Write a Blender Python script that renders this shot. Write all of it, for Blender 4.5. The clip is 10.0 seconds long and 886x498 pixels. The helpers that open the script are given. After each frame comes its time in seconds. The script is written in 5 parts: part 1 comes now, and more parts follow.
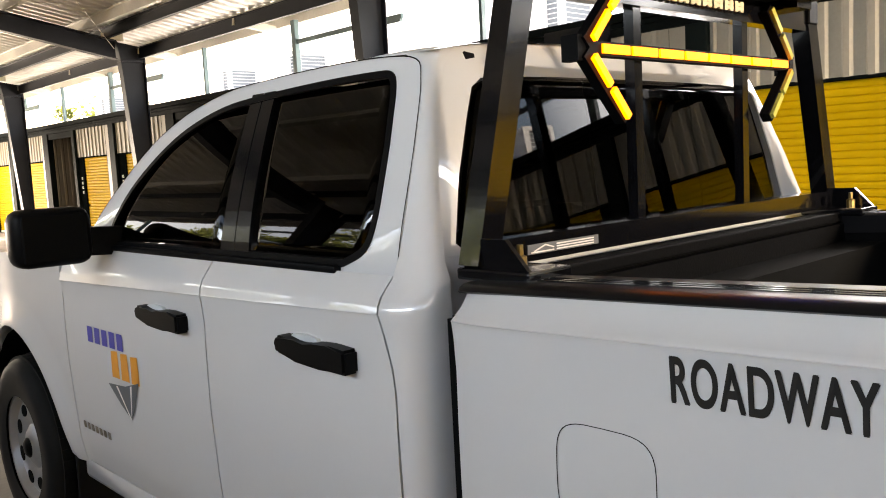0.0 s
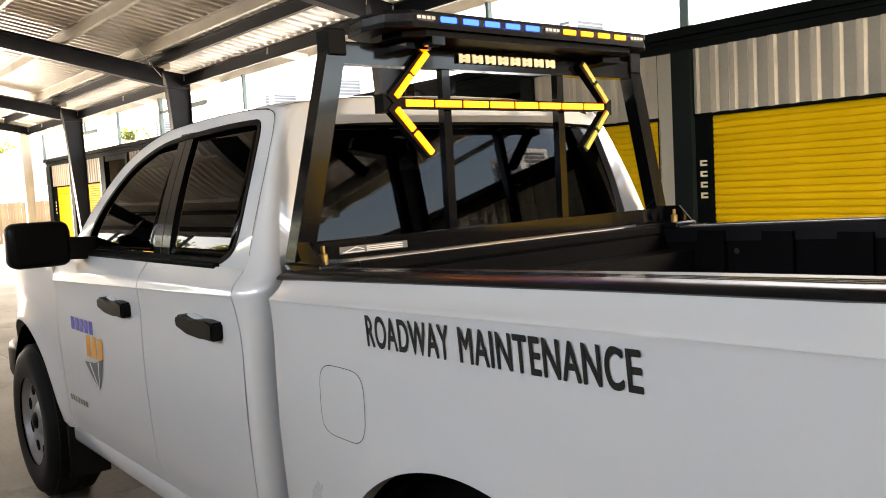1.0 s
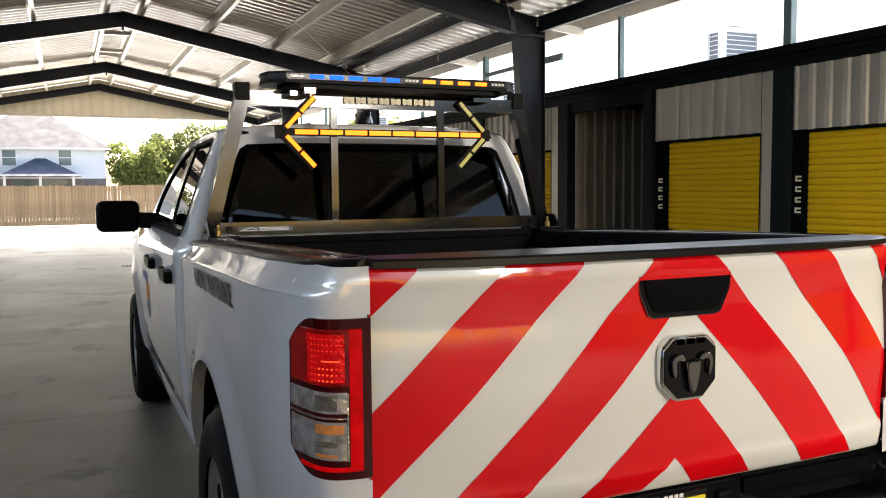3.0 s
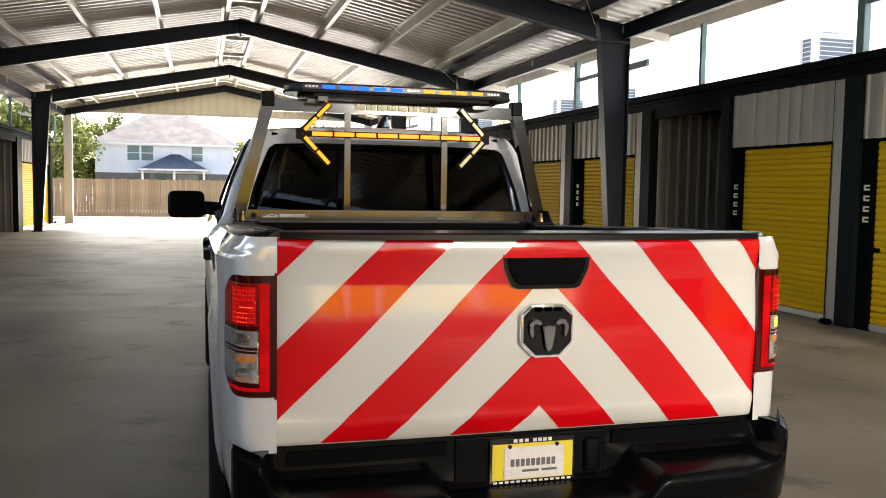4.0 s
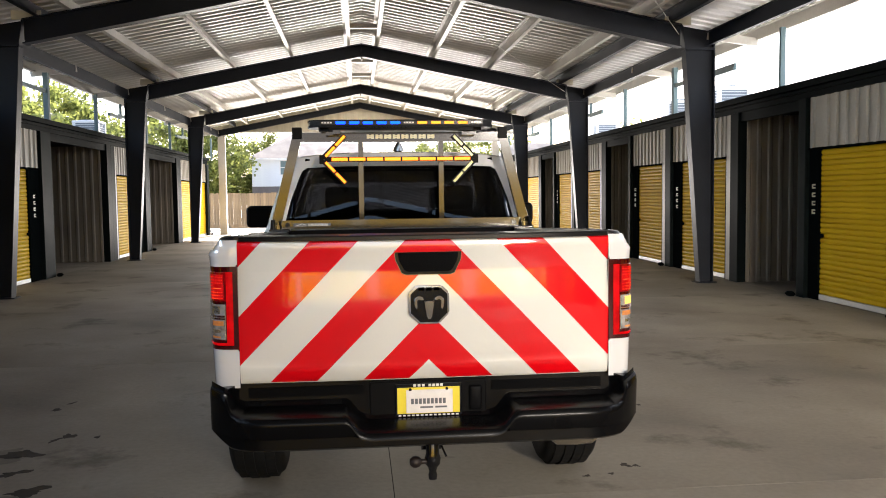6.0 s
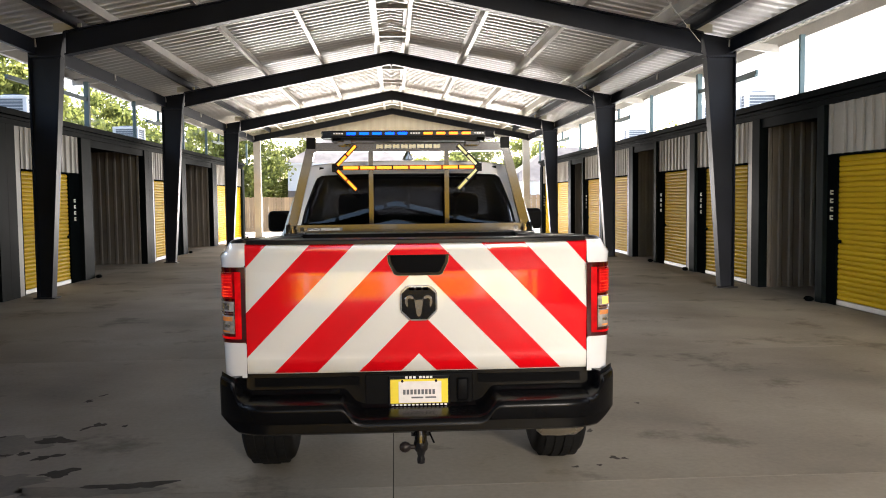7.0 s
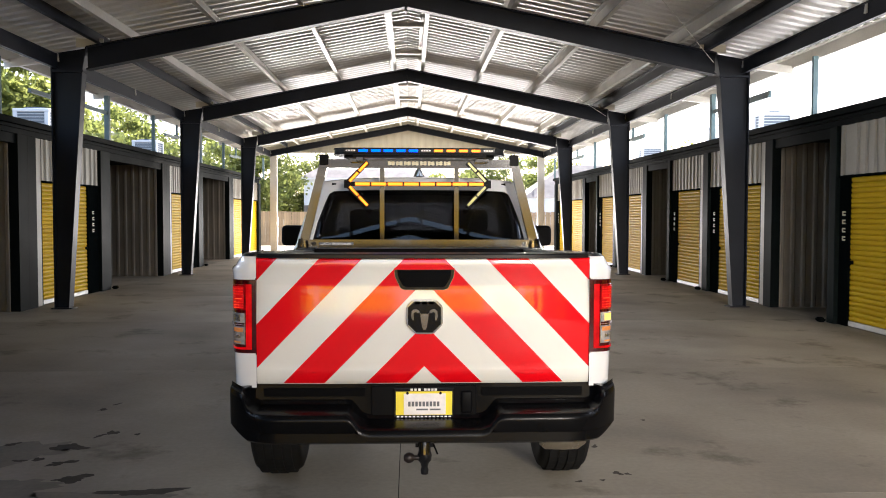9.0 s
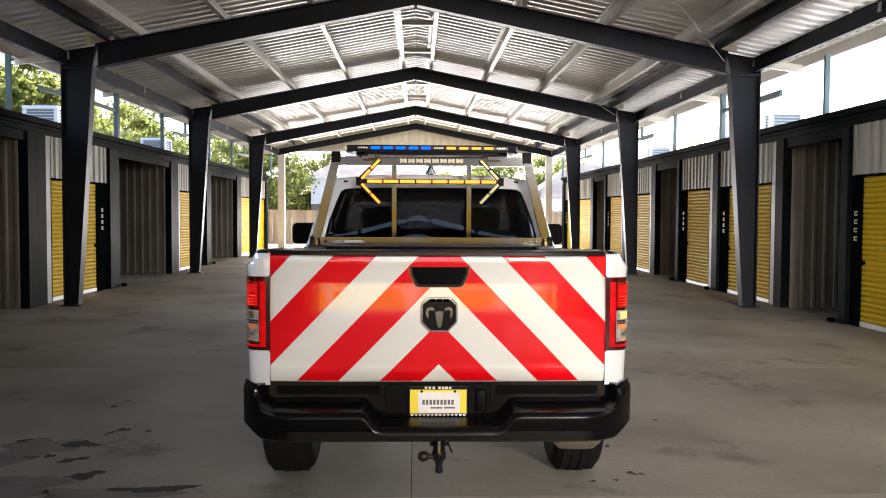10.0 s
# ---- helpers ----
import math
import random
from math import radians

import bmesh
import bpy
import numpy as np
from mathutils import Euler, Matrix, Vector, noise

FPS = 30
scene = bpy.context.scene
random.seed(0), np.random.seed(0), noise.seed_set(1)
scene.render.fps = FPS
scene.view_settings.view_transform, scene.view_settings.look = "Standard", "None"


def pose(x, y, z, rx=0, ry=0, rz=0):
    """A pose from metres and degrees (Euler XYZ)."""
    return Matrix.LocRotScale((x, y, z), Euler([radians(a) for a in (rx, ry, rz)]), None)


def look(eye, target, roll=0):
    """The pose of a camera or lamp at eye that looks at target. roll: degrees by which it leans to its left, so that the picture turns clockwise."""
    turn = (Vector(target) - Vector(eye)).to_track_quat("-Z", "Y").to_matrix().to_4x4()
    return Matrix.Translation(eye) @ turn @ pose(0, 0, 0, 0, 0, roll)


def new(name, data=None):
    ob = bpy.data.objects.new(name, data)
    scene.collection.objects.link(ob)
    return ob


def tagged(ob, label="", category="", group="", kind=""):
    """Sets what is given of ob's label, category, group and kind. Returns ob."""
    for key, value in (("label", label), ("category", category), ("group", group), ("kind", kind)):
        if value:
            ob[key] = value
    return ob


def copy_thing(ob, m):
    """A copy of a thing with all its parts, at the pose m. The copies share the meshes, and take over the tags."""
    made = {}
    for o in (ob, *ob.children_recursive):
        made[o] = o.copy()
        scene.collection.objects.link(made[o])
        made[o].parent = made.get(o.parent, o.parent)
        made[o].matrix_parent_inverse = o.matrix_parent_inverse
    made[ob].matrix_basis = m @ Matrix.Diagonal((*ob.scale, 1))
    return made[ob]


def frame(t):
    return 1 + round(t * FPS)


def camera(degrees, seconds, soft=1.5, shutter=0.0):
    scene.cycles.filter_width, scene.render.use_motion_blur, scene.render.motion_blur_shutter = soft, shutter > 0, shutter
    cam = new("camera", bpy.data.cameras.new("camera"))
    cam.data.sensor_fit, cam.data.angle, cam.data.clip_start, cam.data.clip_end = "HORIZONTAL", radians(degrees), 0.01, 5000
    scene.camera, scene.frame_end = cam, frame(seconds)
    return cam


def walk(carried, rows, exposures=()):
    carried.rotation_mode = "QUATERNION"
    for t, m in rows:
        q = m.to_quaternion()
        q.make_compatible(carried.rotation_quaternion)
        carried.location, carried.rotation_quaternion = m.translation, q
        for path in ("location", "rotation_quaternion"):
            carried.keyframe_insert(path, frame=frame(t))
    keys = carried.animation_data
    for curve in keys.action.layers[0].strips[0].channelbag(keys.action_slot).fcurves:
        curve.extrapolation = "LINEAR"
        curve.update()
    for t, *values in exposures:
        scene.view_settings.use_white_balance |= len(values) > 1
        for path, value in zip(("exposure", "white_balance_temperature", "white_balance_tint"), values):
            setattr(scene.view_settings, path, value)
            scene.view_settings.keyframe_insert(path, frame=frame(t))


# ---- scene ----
cam = camera(55.4, 10.0, soft=1.0)
PATH = [
    (0, (-2.167, 0.854, 1.642), (-0.812, 2.311, 1.435), -3.0),
    (0.5, (-2.152, 0.359, 1.634), (-0.821, 1.84, 1.451), -2.7),
    (1, (-2.146, -0.113, 1.627), (-0.887, 1.433, 1.47), -3.2),
    (1.5, (-2.039, -0.575, 1.647), (-0.859, 1.033, 1.506), -3.0),
    (2, (-1.857, -1.02, 1.634), (-0.784, 0.661, 1.482), -2.1),
    (2.2, (-1.814, -1.195, 1.626), (-0.793, 0.517, 1.468), -2.1),
    (3.3, (-1.346, -2.09, 1.627), (-0.61, -0.236, 1.482), 0.6),
    (3.5, (-1.267, -2.24, 1.606), (-0.583, -0.366, 1.46), 1.2),
    (4, (-1.073, -2.623, 1.6), (-0.523, -0.705, 1.456), 0.9),
    (4.5, (-0.822, -2.978, 1.581), (-0.4, -1.029, 1.435), 0.7),
    (5, (-0.638, -3.306, 1.577), (-0.298, -1.341, 1.426), 0.4),
    (5.5, (-0.462, -3.608, 1.613), (-0.197, -1.63, 1.472), -0.3),
    (7, (-0.113, -4.228, 1.656), (0.001, -2.235, 1.536), -0.6),
    (7.5, (-0.07, -4.305, 1.665), (0.027, -2.31, 1.551), -0.5),
    (8, (-0.055, -4.332, 1.662), (0.03, -2.336, 1.562), -0.6),
    (8.5, (-0.065, -4.338, 1.658), (0.018, -2.342, 1.569), -0.0),
    (9, (-0.074, -4.334, 1.659), (0.005, -2.337, 1.577), 0.1),
    (9.5, (-0.093, -4.323, 1.652), (-0.024, -2.325, 1.573), 0.2),
    (10, (-0.117, -4.303, 1.648), (-0.053, -2.305, 1.564), 0.3),
]
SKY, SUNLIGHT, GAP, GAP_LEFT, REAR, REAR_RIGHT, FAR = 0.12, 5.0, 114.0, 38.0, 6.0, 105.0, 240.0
walk(cam, [(t, look(eye, target, roll)) for t, eye, target, roll in PATH], [(0, 3.1, 7900, 16), (0.6, 3.2, 7900, 16), (1.2, 3.1, 7800, 16), (2.0, 2.72, 7000, 14), (3.5, 2.02, 6600, 12), (4.0, 2.14, 6600, 12), (4.5, 2.2, 6600, 13), (5.5, 2.33, 6550, 14), (10, 2.40, 6250, 15)])

SUN = Vector((0.15, 0.75, 0.64)).normalized()
world = bpy.data.worlds.new("sky")
scene.world = world
world.use_nodes = True
wn = world.node_tree.nodes
sky = wn.new("ShaderNodeTexSky")
sky.sky_type = "NISHITA"
sky.sun_disc = False
sky.sun_elevation = math.asin(SUN.z)
sky.sun_rotation = math.atan2(SUN.x, SUN.y)
sky.air_density, sky.dust_density = 1.0, 2.0
wn["Background"].inputs["Strength"].default_value = SKY
world.node_tree.links.new(sky.outputs[0], wn["Background"].inputs["Color"])
sun = new("sun", bpy.data.lights.new("sun", "SUN"))
sun.data.energy, sun.data.angle, sun.data.color = SUNLIGHT, radians(0.6), (1.0, 0.94, 0.84)
sun.matrix_world = look(SUN * 100, (0, 0, 0))


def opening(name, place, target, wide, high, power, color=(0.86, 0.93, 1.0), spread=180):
    """An added area lamp at an opening of the canopy, topping up the daylight."""
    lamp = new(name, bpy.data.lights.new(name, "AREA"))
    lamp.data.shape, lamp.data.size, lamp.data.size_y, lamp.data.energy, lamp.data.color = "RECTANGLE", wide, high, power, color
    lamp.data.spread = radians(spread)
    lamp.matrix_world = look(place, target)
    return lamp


opening("gap_skylight", (7.5, 9.5, 3.75), (0, 9.5, 0.9), 46.0, 0.7, GAP, (0.92, 0.96, 1.0), 80)
opening("gap_skylight", (-7.8, 1.0, 3.75), (0, 1.0, 0.9), 14.0, 0.7, GAP_LEFT, (0.64, 0.81, 1.0), 80)
# unseen lamps added behind to lift the tailgate and the right-hand floor
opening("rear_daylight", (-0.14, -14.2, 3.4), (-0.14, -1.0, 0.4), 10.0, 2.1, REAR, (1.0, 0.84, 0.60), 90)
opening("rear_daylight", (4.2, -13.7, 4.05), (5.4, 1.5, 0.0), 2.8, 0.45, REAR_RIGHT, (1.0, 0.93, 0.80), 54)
# added lamp at the far end, aimed up to brighten the roof
opening("far_daylight", (-0.14, 33.9, 1.2), (-0.14, 22, 5.2), 11.5, 2.2, FAR, (1.0, 0.96, 0.88), 120)


# ---- materials ----
def material(name, color, rough=0.6, metal=0.0, vary=0.12, grain=40.0, patch=1.5, bump=0.0, second=None, coat=0.0, emit=None, power=0.0, spread=0.0, island=0.0, stretch=(1, 1, 1), spec=0.5, shine=1.5, blur=0.03):
    m = bpy.data.materials.new(name)
    m.use_nodes = True
    nt = m.node_tree
    n, l = nt.nodes, nt.links
    b = n["Principled BSDF"]
    b.inputs["Roughness"].default_value = rough
    b.inputs["Metallic"].default_value = metal
    b.inputs["Specular IOR Level"].default_value = spec
    if coat:
        b.inputs["Coat Weight"].default_value, b.inputs["Coat Roughness"].default_value, b.inputs["Coat IOR"].default_value = coat, blur, shine
    if emit:
        b.inputs["Emission Color"].default_value, b.inputs["Emission Strength"].default_value = (*emit, 1), power
    tc = n.new("ShaderNodeTexCoord")
    mp = n.new("ShaderNodeMapping")
    mp.inputs["Scale"].default_value = stretch
    l.new(tc.outputs["Object"], mp.inputs["Vector"])
    big, small = n.new("ShaderNodeTexNoise"), n.new("ShaderNodeTexNoise")
    big.inputs["Scale"].default_value, big.inputs["Detail"].default_value = patch, 5
    small.inputs["Scale"].default_value, small.inputs["Detail"].default_value = grain, 4
    l.new(mp.outputs[0], big.inputs["Vector"])
    l.new(mp.outputs[0], small.inputs["Vector"])
    mix = n.new("ShaderNodeMix")
    mix.data_type = "RGBA"
    other = second or [c * (1 - vary * 2) for c in color]
    mix.inputs[6].default_value, mix.inputs[7].default_value = (*color, 1), (*other, 1)
    ramp = n.new("ShaderNodeMapRange")
    ramp.inputs[1].default_value, ramp.inputs[2].default_value = 0.38, 0.68
    l.new(big.outputs["Fac"], ramp.inputs[0])
    l.new(ramp.outputs[0], mix.inputs[0])
    hsv = n.new("ShaderNodeHueSaturation")
    l.new(mix.outputs[2], hsv.inputs["Color"])
    val = n.new("ShaderNodeMapRange")
    val.inputs[3].default_value, val.inputs[4].default_value = 1 - vary, 1 + vary
    l.new(small.outputs["Fac"], val.inputs[0])
    last = val.outputs[0]
    if spread or island:
        rnd = n.new("ShaderNodeMapRange")
        rnd.inputs[3].default_value, rnd.inputs[4].default_value = 1 - (spread or island), 1 + (spread or island)
        if spread:
            src = n.new("ShaderNodeObjectInfo").outputs["Random"]
        else:
            src = n.new("ShaderNodeNewGeometry").outputs["Random Per Island"]
        l.new(src, rnd.inputs[0])
        mul = n.new("ShaderNodeMath")
        mul.operation = "MULTIPLY"
        l.new(last, mul.inputs[0])
        l.new(rnd.outputs[0], mul.inputs[1])
        last = mul.outputs[0]
    l.new(last, hsv.inputs["Value"])
    l.new(hsv.outputs[0], b.inputs["Base Color"])
    rr = n.new("ShaderNodeMapRange")
    rr.inputs[3].default_value, rr.inputs[4].default_value = max(0, rough * 0.82), min(1, rough * 1.18)
    l.new(big.outputs["Fac"], rr.inputs[0])
    l.new(rr.outputs[0], b.inputs["Roughness"])
    if bump:
        bp = n.new("ShaderNodeBump")
        bp.inputs["Strength"].default_value, bp.inputs["Distance"].default_value = 1.0, bump
        l.new(small.outputs["Fac"], bp.inputs["Height"])
        l.new(bp.outputs[0], b.inputs["Normal"])
    return m


def glass(name, color, rough=0.0, weight=1.0):
    m = bpy.data.materials.new(name)
    m.use_nodes = True
    b = m.node_tree.nodes["Principled BSDF"]
    b.inputs["Base Color"].default_value = (*color, 1)
    b.inputs["Roughness"].default_value = rough
    b.inputs["Transmission Weight"].default_value = weight
    b.inputs["IOR"].default_value = 1.32
    return m


def concrete(name):
    m = material(name, (0.285, 0.252, 0.204), 0.6, 0, 0.16, 26, 0.55, 0.002, (0.180, 0.158, 0.130), spread=0.13, spec=0.15)
    nt = m.node_tree
    n, l = nt.nodes, nt.links
    b = n["Principled BSDF"]
    tc = n.new("ShaderNodeTexCoord")
    spots = n.new("ShaderNodeTexNoise")
    spots.inputs["Scale"].default_value, spots.inputs["Detail"].default_value, spots.inputs["Roughness"].default_value = 1.1, 10, 0.68
    geo = n.new("ShaderNodeNewGeometry")
    l.new(geo.outputs["Position"], spots.inputs["Vector"])
    rng = n.new("ShaderNodeMapRange")
    rng.inputs[1].default_value, rng.inputs[2].default_value = 0.56, 0.66
    l.new(spots.outputs["Fac"], rng.inputs[0])
    dirt = n.new("ShaderNodeMix")
    dirt.data_type, dirt.blend_type = "RGBA", "MULTIPLY"
    dirt.inputs[7].default_value = (0.55, 0.53, 0.5, 1)
    src = b.inputs["Base Color"].links[0].from_socket
    l.new(rng.outputs[0], dirt.inputs[0])
    l.new(src, dirt.inputs[6])
    l.new(dirt.outputs[2], b.inputs["Base Color"])
    return m


M = {
    "concrete": concrete("smooth concrete"),
    "stain": material("oil stain", (0.05, 0.043, 0.037), 0.7, 0, 0.35, 30, 5, second=(0.085, 0.074, 0.062), spec=0.05),
    "damp": material("damp concrete", (0.15, 0.132, 0.108), 0.55, 0, 0.25, 26, 2.5, second=(0.215, 0.19, 0.155), spec=0.1),
    "steel": material("charcoal painted steel", (0.010, 0.0118, 0.0165), 0.45, 0, 0.12, 30, 1.2, second=(0.014, 0.0165, 0.023), spec=0.13),
    "purlin": material("grey primer steel", (0.55, 0.52, 0.46), 0.45, 0.1, 0.1, 25, 0.8, second=(0.42, 0.40, 0.36)),
    "roof": material("white-backed roof sheet", (0.74, 0.72, 0.68), 0.43, 0.42, 0.07, 18, 0.7, second=(0.62, 0.605, 0.58)),
    "siding": material("grey ribbed siding", (0.375, 0.342, 0.285), 0.5, 0.0, 0.09, 30, 0.9, second=(0.30, 0.275, 0.235), spec=0.2),
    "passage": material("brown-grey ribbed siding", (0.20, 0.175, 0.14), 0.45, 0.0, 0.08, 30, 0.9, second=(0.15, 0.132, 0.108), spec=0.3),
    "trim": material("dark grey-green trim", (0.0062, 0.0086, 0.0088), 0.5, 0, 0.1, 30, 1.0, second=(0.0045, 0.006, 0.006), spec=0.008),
    "jamb": material("black steel jamb", (0.004, 0.0055, 0.0056), 0.55, 0, 0.1, spec=0.0),
    "pilaster": material("grey-green steel pilaster", (0.0095, 0.0135, 0.0135), 0.5, 0, 0.08, 30, 1.2, spec=0.01),
    "yellow": material("yellow enamel door", (0.60, 0.375, 0.012), 0.36, 0, 0.05, 30, 1.4, second=(0.54, 0.335, 0.010), spread=0.04, spec=0.006),
    "alu": material("bare aluminium", (0.6, 0.6, 0.58), 0.35, 0.7, 0.1),
    "exhaust": material("heat-tinted steel", (0.66, 0.60, 0.50), 0.28, 1.0, 0.12, 30, 6, second=(0.50, 0.43, 0.33)),
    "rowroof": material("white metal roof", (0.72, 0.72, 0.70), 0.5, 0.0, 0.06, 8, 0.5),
    "paint": material("white car paint", (0.61, 0.605, 0.605), 0.3, 0, 0.012, 60, 2.0, second=(0.59, 0.585, 0.59), coat=1.0, shine=1.7),
    "white_film": material("white reflective film", (0.68, 0.67, 0.625), 0.3, 0, 0.02, 5, 2.0, 0.004, coat=1.0, spec=0.1, shine=1.6, blur=0.08),
    "red_film": material("red reflective film", (0.70, 0.003, 0.007), 0.4, 0, 0.03, 5, 2.0, 0.004, second=(0.60, 0.004, 0.008), coat=1.0, spec=0.05, shine=1.6, blur=0.08),
    "plastic": material("black textured plastic", (0.004, 0.004, 0.0045), 0.42, 0, 0.12, 260, 3, 0.0003, spec=0.05),
    "bumper": material("moulded black plastic", (0.003, 0.003, 0.0034), 0.24, 0, 0.12, 260, 3, 0.0001, spec=0.09),
    "gloss": material("gloss black", (0.004, 0.004, 0.005), 0.15, 0, 0.05, spec=0.3),
    "rack": material("black powder-coated steel", (0.004, 0.004, 0.005), 0.12, 0, 0.1, 120, 4, spec=0.45, coat=0.25),
    "liner": material("black bed liner", (0.003, 0.003, 0.0033), 0.6, 0, 0.15, 180, 3, 0.001, spec=0.03),
    "rubber": material("tyre rubber", (0.008, 0.008, 0.008), 0.75, 0, 0.15, 60, 4, spec=0.15),
    "wheel": material("silver wheel paint", (0.42, 0.42, 0.42), 0.35, 0.6, 0.1, 40, 3),
    "cap": material("black ribbed rail plastic", (0.004, 0.004, 0.005), 0.3, 0, 0.1, 200, 3, spec=0.25),
    # roof of the left row: its shade is put into a darker grey
    "rowroof_shaded": material("galvanised roof darkened for shade", (0.20, 0.20, 0.20), 0.6, 0.2, 0.08, 8, 0.5),
    "badge_dark": material("dark chrome", (0.26, 0.26, 0.27), 0.18, 1.0, 0.05),
    "brown": material("rusty steel", (0.018, 0.012, 0.010), 0.5, 0.4, 0.2, 60, 8),
    "chrome": material("chrome", (0.75, 0.75, 0.76), 0.1, 1.0, 0.03),
    "dark": material("dark cavity", (0.005, 0.005, 0.005), 0.9, 0, 0.1, spec=0.05),
    "cloth": material("dark seat cloth", (0.02, 0.02, 0.022), 0.85, 0, 0.15, 120, 4),
    "cream": material("cream lettering vinyl", (0.75, 0.68, 0.48), 0.5, 0, 0.03),
    "black_vinyl": material("black vinyl", (0.012, 0.012, 0.012), 0.45, 0, 0.05),
    "blue_vinyl": material("blue vinyl", (0.035, 0.035, 0.30), 0.45, 0, 0.05),
    "orange_vinyl": material("orange vinyl", (0.70, 0.27, 0.02), 0.45, 0, 0.05),
    "grey_vinyl": material("grey vinyl", (0.09, 0.10, 0.11), 0.45, 0, 0.1),
    "plate": material("yellow plate", (0.78, 0.62, 0.03), 0.4, 0, 0.04),
    "paper": material("white paper", (0.75, 0.71, 0.68), 0.6, 0, 0.05, 45, 14, 0.006, second=(0.66, 0.62, 0.60)),
    "ink": material("grey ink", (0.12, 0.12, 0.13), 0.6, 0, 0.05),
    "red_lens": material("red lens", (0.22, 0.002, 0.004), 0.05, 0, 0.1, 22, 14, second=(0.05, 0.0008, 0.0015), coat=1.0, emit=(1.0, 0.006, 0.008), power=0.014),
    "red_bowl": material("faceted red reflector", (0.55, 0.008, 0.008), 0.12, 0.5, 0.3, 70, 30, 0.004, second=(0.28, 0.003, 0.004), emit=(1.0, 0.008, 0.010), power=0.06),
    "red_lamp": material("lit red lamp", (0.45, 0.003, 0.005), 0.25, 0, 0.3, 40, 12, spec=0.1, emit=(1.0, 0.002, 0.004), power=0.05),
    "lamp_bezel": material("dark red bezel", (0.045, 0.001, 0.002), 0.12, 0, 0.1, spec=0.4, coat=0.4),
    "red_hot": material("bright red diode", (0.6, 0.05, 0.01), 0.2, 0, 0.1, emit=(1.0, 0.07, 0.02), power=0.45),
    "red_spot": material("red diode", (0.6, 0.02, 0.01), 0.2, 0, 0.1, emit=(1.0, 0.022, 0.012), power=0.11),
    "clear_lens": material("clear lens", (0.62, 0.60, 0.60), 0.10, 0.6, 0.25, 60, 26, 0.004, second=(0.30, 0.29, 0.29), coat=1.0),
    "silver": material("silver reflector bowl", (0.75, 0.73, 0.68), 0.12, 0.9, 0.2, 60, 30, 0.004, second=(0.45, 0.43, 0.40), coat=0.6),
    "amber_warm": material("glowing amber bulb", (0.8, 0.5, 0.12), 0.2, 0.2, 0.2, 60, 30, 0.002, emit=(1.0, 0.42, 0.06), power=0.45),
    "amber_lens": material("amber lens", (0.75, 0.26, 0.06), 0.12, 0.2, 0.3, 90, 40, 0.003, second=(0.5, 0.2, 0.08)),
    "amber_lit": material("lit amber diode", (0.3, 0.04, 0.002), 0.6, 0, 0.02, emit=(1.0, 0.20, 0.006), power=0.75),
    "amber_off": material("yellow reflector diode", (0.50, 0.46, 0.10), 0.25, 0, 0.08),
    "white_off": material("unlit diode", (0.16, 0.155, 0.14), 0.25, 0.2, 0.15, 60, 20),
    "blue_lit": material("lit blue diode", (0.005, 0.01, 0.2), 0.6, 0, 0.02, spec=0.1, emit=(0.0005, 0.03, 1.0), power=2.2),
    "smoke": material("smoked lamp cover", (0.02, 0.02, 0.02), 0.2, 0.0, 0.3, 60, 20, spec=0.12),
    "brass": material("brass bolt", (0.30, 0.20, 0.07), 0.4, 0.9, 0.1),
    "tint": glass("tinted glass", (0.022, 0.023, 0.025)),
    "ac": material("light grey condenser paint", (0.55, 0.57, 0.58), 0.5, 0, 0.06),
    "grille": material("dark fan grille", (0.12, 0.14, 0.16), 0.5, 0.2, 0.1),
    "fence": material("weathered cedar", (0.42, 0.30, 0.17), 0.75, 0, 0.16, 14, 2.0, 0.002, second=(0.30, 0.21, 0.12), spread=0.18, stretch=(6, 6, 0.6)),
    "house": material("white lap siding", (0.72, 0.75, 0.78), 0.6, 0, 0.04),
    "shingle": material("grey shingles", (0.17, 0.15, 0.14), 0.85, 0, 0.15, 9, 1.5, second=(0.13, 0.115, 0.11)),
    "shingle_dark": material("blue-grey shingles", (0.07, 0.085, 0.12), 0.85, 0, 0.15, 9, 1.5),
    "pane": material("house window pane", (0.10, 0.16, 0.18), 0.08, 0, 0.1),
    "frame": material("white window frame", (0.75, 0.75, 0.74), 0.5, 0, 0.03),
    "bark": material("brown bark", (0.11, 0.085, 0.06), 0.9, 0, 0.3, 20, 4, 0.01),
    "leaf": material("green leaves", (0.15, 0.18, 0.05), 0.55, 0, 0.2, 8, 0.8, second=(0.20, 0.215, 0.06), island=0.35, spec=0.3),
    "ground": material("sandy concrete yard", (0.50, 0.47, 0.41), 0.85, 0, 0.12, 9, 0.25, second=(0.42, 0.39, 0.34)),
    "teal": material("teal painted tube", (0.10, 0.16, 0.17), 0.45, 0, 0.08),
    "gable": material("cream gable sheet", (0.62, 0.58, 0.46), 0.5, 0.1, 0.05, 20, 0.8),
}
# sun shines through the leaves
lt = M["leaf"].node_tree
lm = lt.nodes["Principled BSDF"]
thin = lt.nodes.new("ShaderNodeBsdfTranslucent")
lt.links.new(lm.inputs["Base Color"].links[0].from_socket, thin.inputs["Color"])
leaf_mix = lt.nodes.new("ShaderNodeMixShader")
leaf_mix.inputs[0].default_value = 0.5
lt.links.new(lm.outputs[0], leaf_mix.inputs[1])
lt.links.new(thin.outputs[0], leaf_mix.inputs[2])
lt.links.new(leaf_mix.outputs[0], lt.nodes["Material Output"].inputs["Surface"])


